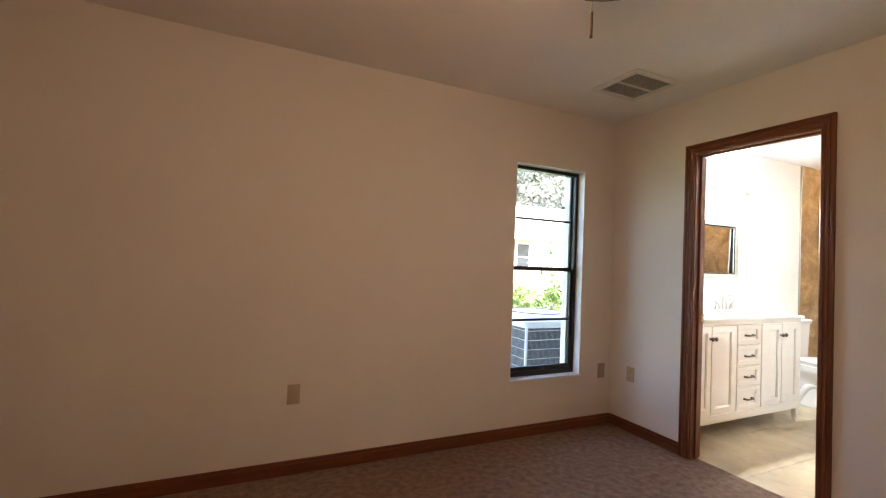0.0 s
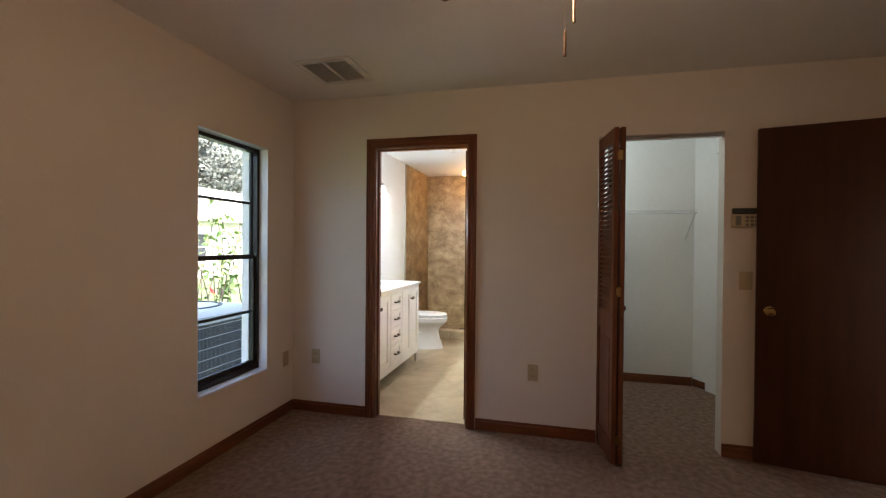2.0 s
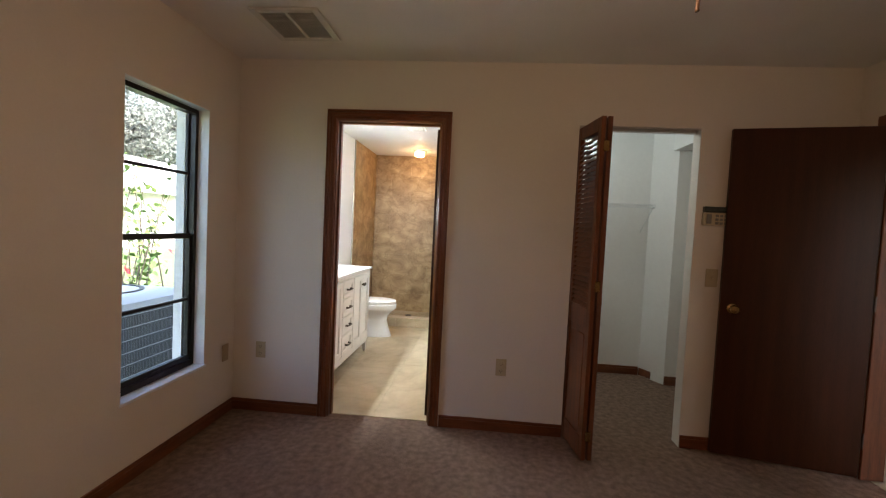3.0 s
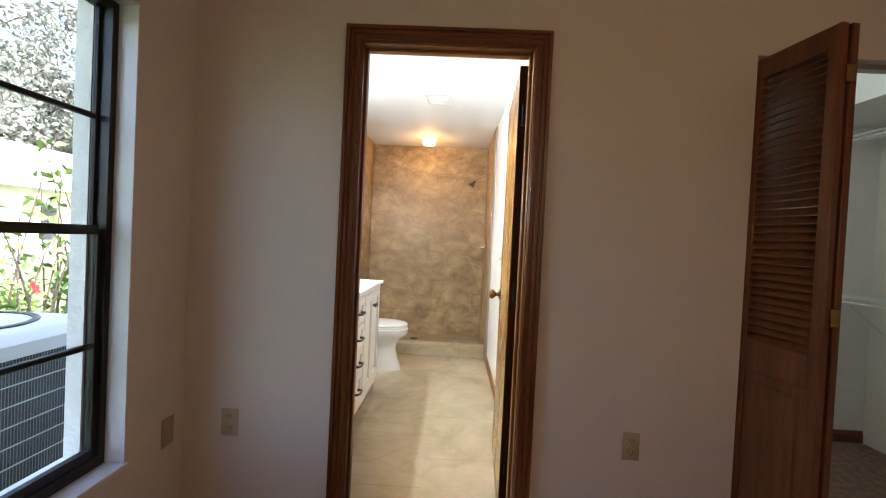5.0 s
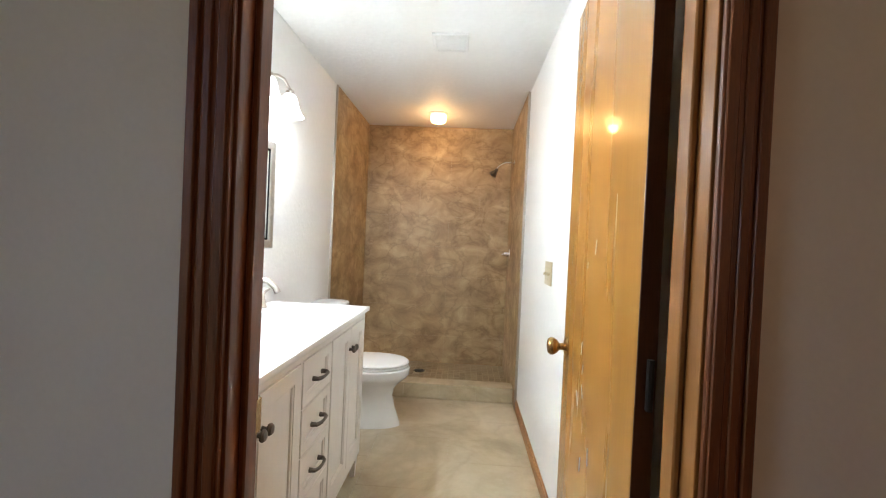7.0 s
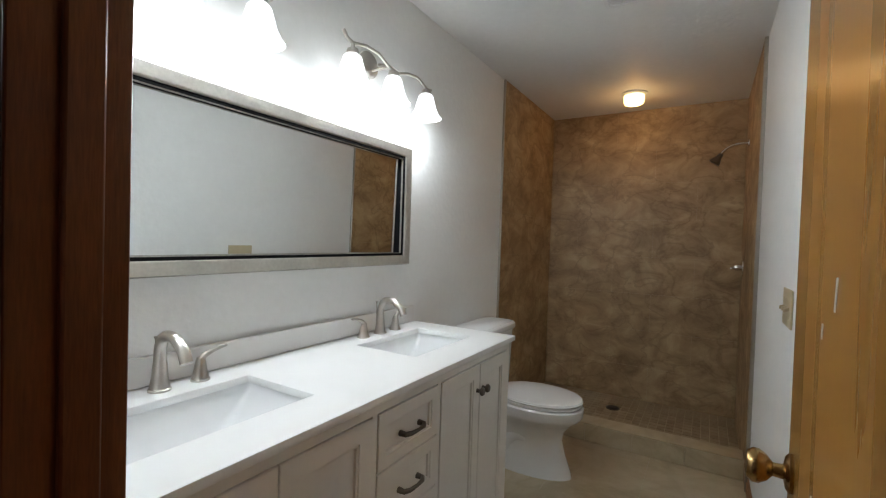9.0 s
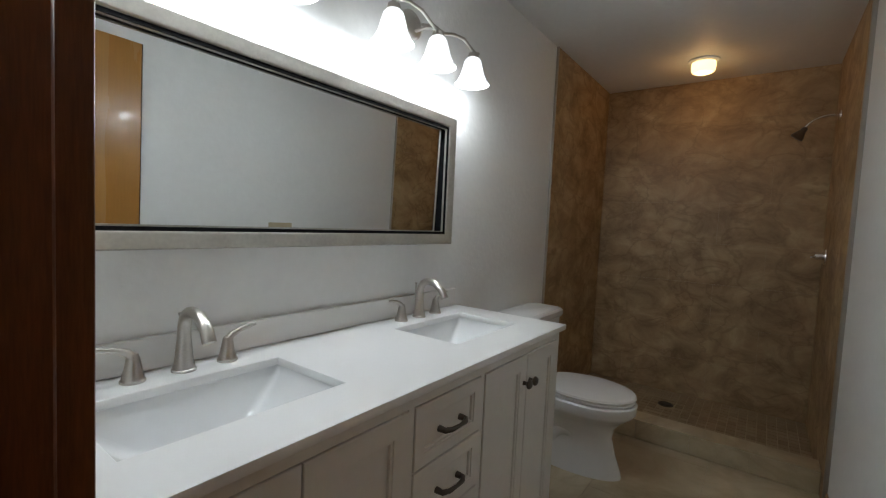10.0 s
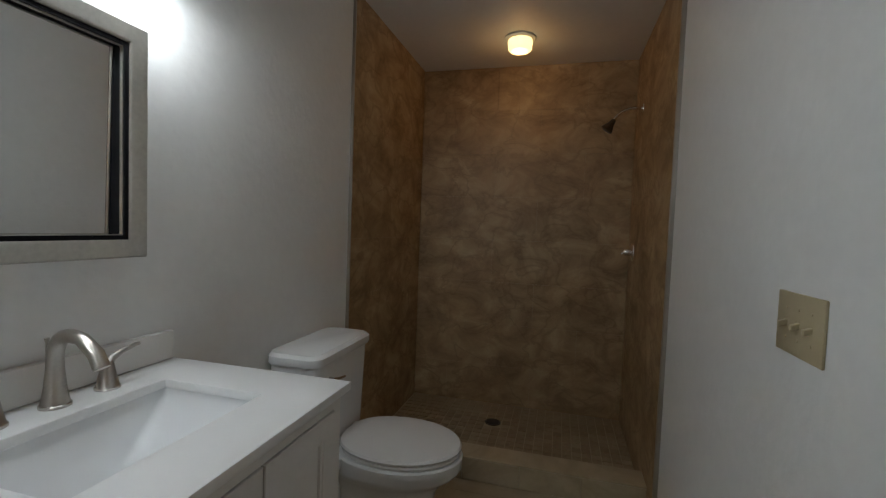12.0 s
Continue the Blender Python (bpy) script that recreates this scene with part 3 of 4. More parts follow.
# ceiling air vent
vent = thing("ceiling_vent", "off-white metal return air grille on the bedroom ceiling", "vent", (2.465, 2.22, 2.44))
part("frame", boxes((2.28, 2.665, 2.035, 2.075, 2.426, 2.44), (2.28, 2.665, 2.37, 2.41, 2.426, 2.44), (2.28, 2.32, 2.075, 2.37, 2.426, 2.44), (2.625, 2.665, 2.075, 2.37, 2.426, 2.44), bevel=0.004), VENTMAT, vent)
part("divider", block(2.32, 2.625, 2.214, 2.231, 2.427, 2.438, 0.002), VENTMAT, vent)
# no duct is modelled: a flat grey sheet gives the shade behind the slats
part("backing", block(2.32, 2.625, 2.075, 2.37, 2.4385, 2.4395), KEYCAP, vent, "grey sheet standing for the shade in the duct")
for k in range(22):
    s = block(-0.0065, 0.0065, 2.076, 2.369, -0.0008, 0.0008)
    for v in s.verts:
        v.co = pose(2.328 + k * 0.0138, 0, 2.4325, 0, -40, 0) @ v.co
    part("slat", s, VENTMAT, vent, smooth=False)

# ceiling fan with a light bowl and two pull chains
FX, FY = 0.79, 0.88
fan = thing("ceiling_fan", "brown five-blade ceiling fan with a lit bowl and pull chains", "ceiling fan", (FX, FY, 2.44))
part("canopy", lathe([(0.07, 0), (0.07, -0.03), (0.045, -0.06), (0.02, -0.065)], FX, FY, "z", 24, 2.44), BRASS, fan)
part("downrod", lathe([(0.012, 0), (0.012, -0.17)], FX, FY, "z", 12, 2.38), BRASS, fan)
part("motor", lathe([(0.05, 0), (0.11, -0.02), (0.125, -0.05), (0.12, -0.10), (0.07, -0.13), (0.05, -0.15)], FX, FY, "z", 28, 2.25), BRASS, fan)
part("light_bowl", lathe([(0.115, 0.03), (0.118, 0.0), (0.10, -0.045), (0.06, -0.075), (0.01, -0.085)], FX, FY, "z", 28, 2.06), BOWLGLASS, fan, "lit frosted bowl")
for k in range(5):
    a = 40 + 72 * k
    m = pose(FX, FY, 2.105, 0, 0, a) @ pose(0, 0, 0, 11, 0, 0)
    outline = [(0.16, -0.045), (0.40, -0.066), (0.51, -0.068), (0.54, -0.055), (0.548, 0.0), (0.54, 0.055), (0.51, 0.068), (0.40, 0.066), (0.16, 0.045)]
    bl = loft([[m @ Vector((u, v, -0.004)) for u, v in outline], [m @ Vector((u, v, 0.004)) for u, v in outline]])
    b = part("blade", bl, BLADE, fan)
    br = boxes((0.10, 0.24, -0.018, 0.018, 0.004, 0.010), bevel=0.002)
    for v in br.verts:
        v.co = m @ v.co
    part("blade_iron", br, BRASS, b)
for cx, cy, zb in ((0.785, 0.828, 1.695), (0.785, 0.811, 1.760)):
    ch = bmesh.new()
    z = zb + 0.052
    while z < 2.05:
        bmesh.ops.create_icosphere(ch, subdivisions=1, radius=0.0015, matrix=pose(cx, cy, z))
        z += 0.0046
    c = part("pull_chain", ch, PEWTER, fan, "fine beaded chain")
    part("fob", lathe([(0.002, 0.052), (0.0029, 0.046), (0.0029, 0.004), (0.0034, 0.002), (0.003, 0)], cx, cy, "z", 12, zb), FOB, c, "slim wooden fob")

# closet shelves of white wire


def wire_shelf(name, p0, along, out, length, depth, label):
    """Shelf of wires: p0 back corner, along and out unit vectors."""
    A, O, P = Vector(along), Vector(out), Vector(p0)
    s = thing(name, label, "shelf", p0, "closet shelves")
    for f in (0.01, 0.5, 1.0):
        part("rail", tube([P + O * depth * f, P + O * depth * f + A * length], 0.0035, 6), WIRE, s)
    part("front_lip", tube([P + O * depth + Vector((0, 0, -0.028)), P + O * depth + A * length + Vector((0, 0, -0.028))], 0.0065, 6), WIRE, s)
    bm = bmesh.new()
    n = int(length / 0.0254)
    for k in range(n + 1):
        q = P + A * (k * length / n)
        tube([q + Vector((0, 0, 0.003)), q + O * depth + Vector((0, 0, 0.003)), q + O * (depth + 0.001) + Vector((0, 0, -0.028))], 0.0016, 4, bm)
    tagged(part("cross_wires", bm, WIRE, s), kind="stuff")
    return s


cs = wire_shelf("wire_shelf", (4.488, -0.40, 1.65), (0, 1, 0), (-1, 0, 0), 1.63, 0.30, "white vinyl-coated wire shelf on the closet back wall")
for by in (-0.385, 0.55):
    part("brace", tube([(4.19, by, 1.63), (4.484, by, 1.40)], 0.005, 6), WIRE, cs)
cs2 = wire_shelf("wire_shelf", (3.35, -1.118, 1.0), (1, 0, 0), (0, 1, 0), 0.88, 0.30, "white vinyl-coated wire shelf low on the closet side wall")
part("brace", tube([(4.1, -0.82, 0.985), (4.1, -1.114, 0.75)], 0.005, 6), WIRE, cs2)
cs3 = wire_shelf("wire_shelf", (3.35, -1.118, 2.05), (1, 0, 0), (0, 1, 0), 0.88, 0.30, "white vinyl-coated wire shelf high on the closet side wall")
cl = thing("closet_lamp", "plain lit closet ceiling globe", "ceiling lamp", (3.72, 0.55, 2.44))
part("base", lathe([(0.06, 0), (0.06, -0.02), (0.04, -0.03)], 3.72, 0.55, "z", 20, 2.44), WHITEP, cl)

# ---- bathroom ----
# shower panels with their edge strips
for nm, s, lb in (("wall_shower_back", (6.834, 6.85, 1.345, 2.837, 0, H), "end wall of the shower under large marbled beige tiles"),
                  ("wall_shower_left", (5.692, 6.834, 2.831, 2.837, 0, H), "shower side wall under large marbled beige tiles"),
                  ("wall_shower_right", (5.725, 6.834, 1.345, 1.352, 0, H), "shower wall with fittings under large marbled beige tiles")):
    structure(nm, boxes(s), GROUT, lb)
structure("trim_shower_left", boxes((5.682, 5.692, 2.820, 2.838, 0, H), bevel=0.003), NICKEL, "dull metal edge strip of the shower tiles", True)
structure("trim_shower_right", boxes((5.716, 5.727, 1.344, 1.364, 0, H), bevel=0.003), NICKEL, "dull metal edge strip of the shower tiles", True)
curb = thing("shower_curb", "low marbled beige tiled kerb across the shower", "shower kerb", (5.92, 2.10, 0))
part("core", boxes((5.857, 5.985, 1.361, 2.824, 0, 0.112)), GROUT, curb)
for k in range(5):
    y0 = 1.361 + k * 0.2926
    part("front_tile", block(5.847, 5.858, y0 + 0.001, y0 + 0.2916, 0.0, 0.112, 0.0015), FLOORSTONE, curb)
part("cap", block(5.844, 5.992, 1.361, 2.824, 0.112, 0.123, 0.003), FLOORSTONE, curb, "smooth kerb cap")
structure("floor_shower", boxes((5.985, 6.83, 1.352, 2.83, -0.006, 0.026)), GROUT, "beige grout bed of the shower floor")

drain = thing("shower_drain", "dark round shower drain in the mosaic floor", "drain", (6.50, 2.175, 0.03))
part("ring", lathe([(0.052, 0), (0.052, 0.004), (0.044, 0.005), (0.044, 0.001)], 6.50, 2.175, "z", 24, 0.030), PEWTER, drain)
part("grate", lathe([(0.043, 0), (0.043, 0.002), (0.04, 0.003)], 6.50, 2.175, "z", 24, 0.030), BLACK, drain)

sh = thing("shower_spray", "chrome shower head on a bent arm", "shower head", (6.56, 1.36, 2.05))
part("escutcheon", lathe([(0.030, 0), (0.028, 0.006), (0.012, 0.010)], 6.56, 2.05, "y", 20, 1.36), CHROME, sh)
part("arm", tube(arc((6.56, 1.363, 2.05), (6.56, 1.47, 2.065), (6.555, 1.525, 1.985), 8), 0.0085, 10), CHROME, sh)
hd = lathe([(0.012, 0.03), (0.016, 0.02), (0.018, 0.0), (0.034, -0.03), (0.037, -0.045), (0.033, -0.048)], 0, 0, "z", 20)
for v in hd.verts:
    v.co = pose(6.555, 1.538, 1.962, 35, 0, 0) @ v.co
part("head", hd, PEWTER, sh)
vl = thing("shower_valve", "chrome single-lever shower valve on the panel", "shower valve", (6.66, 1.36, 1.18))
part("escutcheon", lathe([(0.060, 0), (0.058, 0.006), (0.03, 0.014), (0.024, 0.016)], 6.66, 1.18, "y", 28, 1.36), CHROME, vl)
part("hub", lathe([(0.022, 0.012), (0.022, 0.045), (0.018, 0.052)], 6.66, 1.18, "y", 20, 1.36), CHROME, vl)
part("lever", tube([(6.66, 1.415, 1.18), (6.605, 1.425, 1.178), (6.555, 1.435, 1.175)], [0.010, 0.008, 0.006], 10), CHROME, vl)

slamp = thing("shower_ceiling_lamp", "lit drum-shaped amber glass lamp on the shower ceiling", "ceiling lamp", (6.37, 2.09, 2.44))
part("base", lathe([(0.092, 0), (0.092, -0.008), (0.076, -0.016)], 6.37, 2.09, "z", 28, 2.44), WHITEP, slamp)
part("diffuser", lathe([(0.070, 0), (0.073, -0.02), (0.070, -0.052), (0.058, -0.064), (0.02, -0.068)], 6.37, 2.09, "z", 28, 2.424), SHOWERLENS, slamp, "glowing frosted drum")

bfan = thing("exhaust_fan", "white plastic exhaust fan grille on the bathroom ceiling", "vent", (4.92, 1.93, 2.44))
part("frame", boxes((4.81, 5.03, 1.825, 1.845, 2.424, 2.44), (4.81, 5.03, 2.015, 2.035, 2.424, 2.44), (4.81, 4.83, 1.845, 2.015, 2.424, 2.44), (5.01, 5.03, 1.845, 2.015, 2.424, 2.44), bevel=0.003), WHITEP, bfan)
# grey sheet in place of the shaded hollow above the slats
part("backing", block(4.83, 5.01, 1.845, 2.015, 2.4385, 2.4395), KEYCAP, bfan)
for k in range(11):
    part("slat", block(4.836 + k * 0.0155, 4.846 + k * 0.0155, 1.845, 2.015, 2.426, 2.432), WHITEP, bfan, smooth=False)

tsw = thing("triple_switch", "almond plastic three-toggle switch plate on the white wall", "switch", (4.67, 1.345, 1.065))
part("plate", block(4.585, 4.757, 1.345, 1.3515, 1.062, 1.186, 0.0028, seg=2), ALMOND, tsw)
for k in range(3):
    x = 4.625 + k * 0.046
    t = block(x - 0.005, x + 0.005, 0, 0.016, -0.006, 0.006, 0.0015)
    for v in t.verts:
        v.co = Vector((v.co.x, 1.350 + v.co.y, 1.124 + v.co.z - v.co.y * 0.35))
    part("toggle", t, ALMOND, tsw)
    screws(tsw, [(x, 1.3515, 1.094, 1), (x, 1.3515, 1.154, 1)], "y")

# vanity cabinet
VX0, VX1, VY = 3.095, 4.632, 2.305
van = thing("vanity_cabinet", "white shaker double vanity cabinet with drawers between paired doors", "vanity", (3.87, 2.57, 0))
part("body", boxes((VX0, VX1, VY + 0.018, 2.83, 0.13, 0.66), (VX0, VX0 + 0.02, VY + 0.018, 2.83, 0.66, 0.884), (VX1 - 0.02, VX1, VY + 0.018, 2.83, 0.66, 0.884), (VX0 + 0.02, VX1 - 0.02, 2.80, 2.83, 0.66, 0.884), (VX0 + 0.02, VX1 - 0.02, VY + 0.018, VY + 0.04, 0.66, 0.884)), CABINET, van)
part("side_frame", boxes((VX1 + 0.0005, VX1 + 0.006, VY + 0.002, VY + 0.055, 0.13, 0.884), (VX1 + 0.0005, VX1 + 0.006, 2.775, 2.83, 0.13, 0.884), (VX1 + 0.0005, VX1 + 0.006, VY + 0.055, 2.775, 0.82, 0.884), (VX1 + 0.0005, VX1 + 0.006, VY + 0.055, 2.775, 0.13, 0.20), bevel=0.001), CABINET, van)
part("face_frame", boxes((VX0, VX0 + 0.03, VY, VY + 0.018, 0.13, 0.884), (VX1 - 0.03, VX1, VY, VY + 0.018, 0.13, 0.884), (3.722, 3.742, VY, VY + 0.018, 0.178, 0.850), (4.041, 4.061, VY, VY + 0.018, 0.178, 0.850), (VX0 + 0.03, VX1 - 0.03, VY, VY + 0.0178, 0.850, 0.884), (VX0 + 0.03, VX1 - 0.03, VY, VY + 0.0178, 0.13, 0.178)), CABINET, van)


def shaker(x0, x1, z0, z1, nm, frame_w):
    """Recessed-panel front: frame bars round a thin panel."""
    y0, y1 = VY - 0.004, VY + 0.015

    def ring(o, y):
        return [(x0 + o, y, z0 + o), (x1 - o, y, z0 + o), (x1 - o, y, z1 - o), (x0 + o, y, z1 - o)]
    w = frame_w
    bm = loft([ring(0, y1), ring(0, y0 + 0.002), ring(0.002, y0), ring(w - 0.001, y0), ring(w, y0 + 0.003), ring(w + 0.006, y0 + 0.004), ring(w + 0.008, y0 + 0.010)])
    return part(nm, bm, CABINET, van)


def cab_knob(parent, x, z):
    part("knob", lathe([(0.008, 0), (0.006, -0.010), (0.007, -0.014), (0.015, -0.018), (0.0165, -0.023), (0.012, -0.029), (0.004, -0.031)], x, z, "y", 16, VY - 0.004), PEWTER, parent, "dark pewter knob")


for x0, x1, kx in ((3.142, 3.430, 3.412), (3.434, 3.720, 3.452), (4.063, 4.341, 4.320), (4.345, 4.601, 4.366)):
    d = shaker(x0, x1, 0.182, 0.847, "door", 0.05)
    cab_knob(d, kx, 0.752)
for z0, z1 in ((0.690, 0.847), (0.528, 0.686), (0.366, 0.524), (0.182, 0.362)):
    d = shaker(3.744, 4.039, z0, z1, "drawer", 0.036)
    zc = (z0 + z1) / 2 - 0.004
    hb = tube([(3.842, VY - 0.002, zc), (3.842, VY - 0.022, zc), (3.858, VY - 0.032, zc + 0.001), (3.888, VY - 0.035, zc + 0.002), (3.918, VY - 0.032, zc + 0.001), (3.934, VY - 0.022, zc), (3.934, VY - 0.002, zc)], [0.009, 0.0075, 0.0065, 0.005, 0.0065, 0.0075, 0.009], 10)
    part("handle", hb, PEWTER, d, "dark pewter bow handle")
for lx, ly, dx in ((VX0 + 0.02, VY + 0.03, -0.01), (VX1 - 0.025, VY + 0.03, 0.02), (VX0 + 0.02, 2.80, -0.01), (VX1 - 0.025, 2.80, 0.02)):
    part("leg", loft([[(lx - w + o, ly - w, z), (lx + w + o, ly - w, z), (lx + w + o, ly + w, z), (lx - w + o, ly + w, z)] for z, w, o in ((0.0, 0.011, dx), (0.13, 0.022, 0))]), CABINET, van)
part("apron", boxes((VX0 + 0.04, VX1 - 0.045, VY + 0.006, VY + 0.02, 0.115, 0.131)), CABINET, van)

# worktop with two cut-outs
SINKS = ((3.195, 3.640), (4.095, 4.505))
SY0, SY1 = 2.43, 2.70
top = thing("vanity_worktop", "white quartz worktop with a low backsplash", "worktop", (3.87, 2.56, 0.884))
xs = [3.093, SINKS[0][0], SINKS[0][1], SINKS[1][0], SINKS[1][1], 4.647]
slab = bmesh.new()
ys = [2.284, SY0, SY1, 2.836]
grid = {}
for z in (0.884, 0.905):
    for i, x in enumerate(xs):
        for j, y in enumerate(ys):
            grid[i, j, z] = slab.verts.new((x, y, z))
for i in range(5):
    for j in range(3):
        if i in (1, 3) and j == 1:
            for (a, b) in (((i, j), (i + 1, j)), ((i + 1, j), (i + 1, j + 1)), ((i + 1, j + 1), (i, j + 1)), ((i, j + 1), (i, j))):
                slab.faces.new((grid[(*a, 0.884)], grid[(*b, 0.884)], grid[(*b, 0.905)], grid[(*a, 0.905)]))
            continue
        for z in (0.884, 0.905):
            slab.faces.new((grid[i, j, z], grid[i + 1, j, z], grid[i + 1, j + 1, z], grid[i, j + 1, z]))
for i in range(5):
    for j in (0, 3):
        slab.faces.new((grid[i, j, 0.884], grid[i + 1, j, 0.884], grid[i + 1, j, 0.905], grid[i, j, 0.905]))
for j in range(3):
    for i in (0, 5):
        slab.faces.new((grid[i, j, 0.884], grid[i, j + 1, 0.884], grid[i, j + 1, 0.905], grid[i, j, 0.905]))
bmesh.ops.recalc_face_normals(slab, faces=slab.faces[:])
rim = [e for e in slab.edges if len(e.link_faces) == 2 and e.calc_face_angle(0) > 1.0]
bmesh.ops.bevel(slab, geom=rim, offset=0.002, segments=2, affect="EDGES", profile=0.5)
part("slab", slab, COUNTER, top)
part("backsplash", block(3.093, 4.640, 2.817, 2.836, 0.9055, 0.983, 0.002), SPLASH, top, "low white backsplash strip")


def rrect(x0, x1, y0, y1, z, r, n=5):
    pts = []
    for cx, cy, a0 in ((x1 - r, y1 - r, 0), (x0 + r, y1 - r, 90), (x0 + r, y0 + r, 180), (x1 - r, y0 + r, 270)):
        for k in range(n + 1):
            a = radians(a0 + 90 * k / n)
            pts.append((cx + r * math.cos(a), cy + r * math.sin(a), z))
    return pts


for x0, x1 in SINKS:
    sk = thing("undermount_sink", "white porcelain rectangular basin under the worktop", "sink", ((x0 + x1) / 2, 2.565, 0.74), "basins in the vanity")
    e = 0.006
    shell = bmesh.new()
    inner = [rrect(x0 - e, x1 + e, SY0 - e, SY1 + e, 0.8835, 0.012), rrect(x0 - e + 0.004, x1 + e - 0.004, SY0 - e + 0.004, SY1 + e - 0.004, 0.866, 0.016), rrect(x0 + 0.05, x1 - 0.05, SY0 + 0.012, SY1 - 0.012, 0.815, 0.03),
             rrect(x0 + 0.10, x1 - 0.10, SY0 + 0.035, SY1 - 0.03, 0.775, 0.04), rrect(x0 + 0.14, x1 - 0.14, SY0 + 0.07, SY1 - 0.06, 0.762, 0.05)]
    outer = [rrect(x0 + 0.11, x1 - 0.11, SY0 + 0.05, SY1 - 0.04, 0.748, 0.04), rrect(x0 + 0.02, x1 - 0.02, SY0 - 0.002, SY1 + 0.002, 0.80, 0.03), rrect(x0 - 0.012, x1 + 0.012, SY0 - 0.016, SY1 + 0.016, 0.8835, 0.02)]
    rings = [[shell.verts.new(p) for p in lp] for lp in inner + outer]
    for a, b in list(zip(rings, rings[1:])) + [(rings[-1], rings[0])]:
        if a is rings[len(inner) - 1]:
            continue
        for i in range(len(a)):
            shell.faces.new((a[i], a[(i + 1) % len(a)], b[(i + 1) % len(a)], b[i]))
    shell.faces.new(rings[len(inner) - 1])
    shell.faces.new(rings[len(inner)])
    bmesh.ops.recalc_face_normals(shell, faces=shell.faces[:])
    part("bowl", shell, CERAMIC, sk)
    part("drain", lathe([(0.022, 0.0005), (0.022, 0.003), (0.016, 0.004), (0.012, 0.006)], (x0 + x1) / 2, 2.575, "z", 18, 0.762), NICKEL, sk, "nickel drain")


def faucet(cx, label):
    """Widespread faucet: hooked spout and two lever handles."""
    yb, zb = 2.765, 0.905
    f = thing("faucet", label, "faucet", (cx, yb, zb), "faucets on the worktop")
    path = [(cx, yb, zb), (cx, yb, zb + 0.03), (cx, yb, zb + 0.075)] + arc((cx, yb, zb + 0.10), (cx, yb - 0.004, zb + 0.158), (cx, yb - 0.072, zb + 0.142), 7) + [(cx, yb - 0.108, zb + 0.116), (cx, yb - 0.122, zb + 0.090)]
    rad = [0.0255, 0.020, 0.0155] + [0.0145] * 5 + [0.0140, 0.0135, 0.0135] + [0.0145, 0.0150]
    part("spout", tube(path, rad, 16), NICKEL, f)
    part("base_ring", lathe([(0.027, 0), (0.027, 0.005), (0.0245, 0.007)], cx, yb, "z", 20, zb), NICKEL, f)
    part("lift_rod", tube([(cx, yb + 0.020, zb + 0.03), (cx, yb + 0.022, zb + 0.125), (cx, yb + 0.022, zb + 0.135)], [0.0025, 0.0025, 0.005], 8), NICKEL, f)
    for sgn in (-1, 1):
        hx = cx + sgn * 0.105
        hnd = part("handle", lathe([(0.025, 0), (0.025, 0.005), (0.022, 0.008), (0.017, 0.030), (0.0125, 0.055), (0.010, 0.062)], hx, yb, "z", 18, zb), NICKEL, f)
        part("lever", tube([(hx, yb, zb + 0.052), (hx + sgn * 0.010, yb, zb + 0.066), (hx + sgn * 0.032, yb - 0.002, zb + 0.076), (hx + sgn * 0.062, yb - 0.003, zb + 0.083), (hx + sgn * 0.074, yb - 0.003, zb + 0.084)], [0.0105, 0.009, 0.0065, 0.005, 0.004], 10), NICKEL, hnd)


faucet(3.432, "brushed nickel widespread faucet by the basin near the doorway")
faucet(4.312, "brushed nickel widespread faucet by the basin near the toilet")

# mirror
mir = thing("wall_mirror", "wide rectangular mirror in a silver frame above the vanity", "mirror", (3.875, 2.837, 1.20))
MX0, MX1, MZ0, MZ1, W = 3.14, 4.518, 1.193, 1.727, 0.042
prof = ((0.0, 2.835), (0.0, 2.774), (0.004, 2.767), (W - 0.006, 2.772), (W, 2.776), (W, 2.835))
fb = bmesh.new()
cor = [[fb.verts.new(p) for p in ((MX0 + o, y, MZ0 + o), (MX1 - o, y, MZ0 + o), (MX1 - o, y, MZ1 - o), (MX0 + o, y, MZ1 - o))] for o, y in prof]
for a, b in zip(cor, cor[1:] + cor[:1]):
    for i in range(4):
        fb.faces.new((a[i], a[(i + 1) % 4], b[(i + 1) % 4], b[i]))
bmesh.ops.recalc_face_normals(fb, faces=fb.faces[:])
part("frame", fb, FRAMESILVER, mir, "brushed silver frame")
i0, i1, j0, j1 = MX0 + W, MX1 - W, MZ0 + W, MZ1 - W
L = 0.010
part("liner", boxes((i0, i0 + L, 2.778, 2.788, j0, j1), (i1 - L, i1, 2.778, 2.788, j0, j1), (i0 + L, i1 - L, 2.778, 2.788, j0, j0 + L), (i0 + L, i1 - L, 2.778, 2.788, j1 - L, j1)), LINER, mir, "black inner liner")
part("inner_rim", boxes((i0, i0 + L, 2.7885, 2.83, j0, j1), (i1 - L, i1, 2.7885, 2.83, j0, j1), (i0 + L, i1 - L, 2.7885, 2.83, j0, j0 + L), (i0 + L, i1 - L, 2.7885, 2.83, j1 - L, j1)), LINER, mir, "black inner rim")
B = 0.0022
k0, k1, m0, m1 = i0 + L, i1 - L, j0 + L, j1 - L
part("bead", boxes((k0, k0 + B, 2.782, 2.790, m0, m1), (k1 - B, k1, 2.782, 2.790, m0, m1), (k0 + B, k1 - B, 2.782, 2.790, m0, m0 + B), (k0 + B, k1 - B, 2.782, 2.790, m1 - B, m1)), FRAMESILVER, mir, "thin bright bead beside the glass")
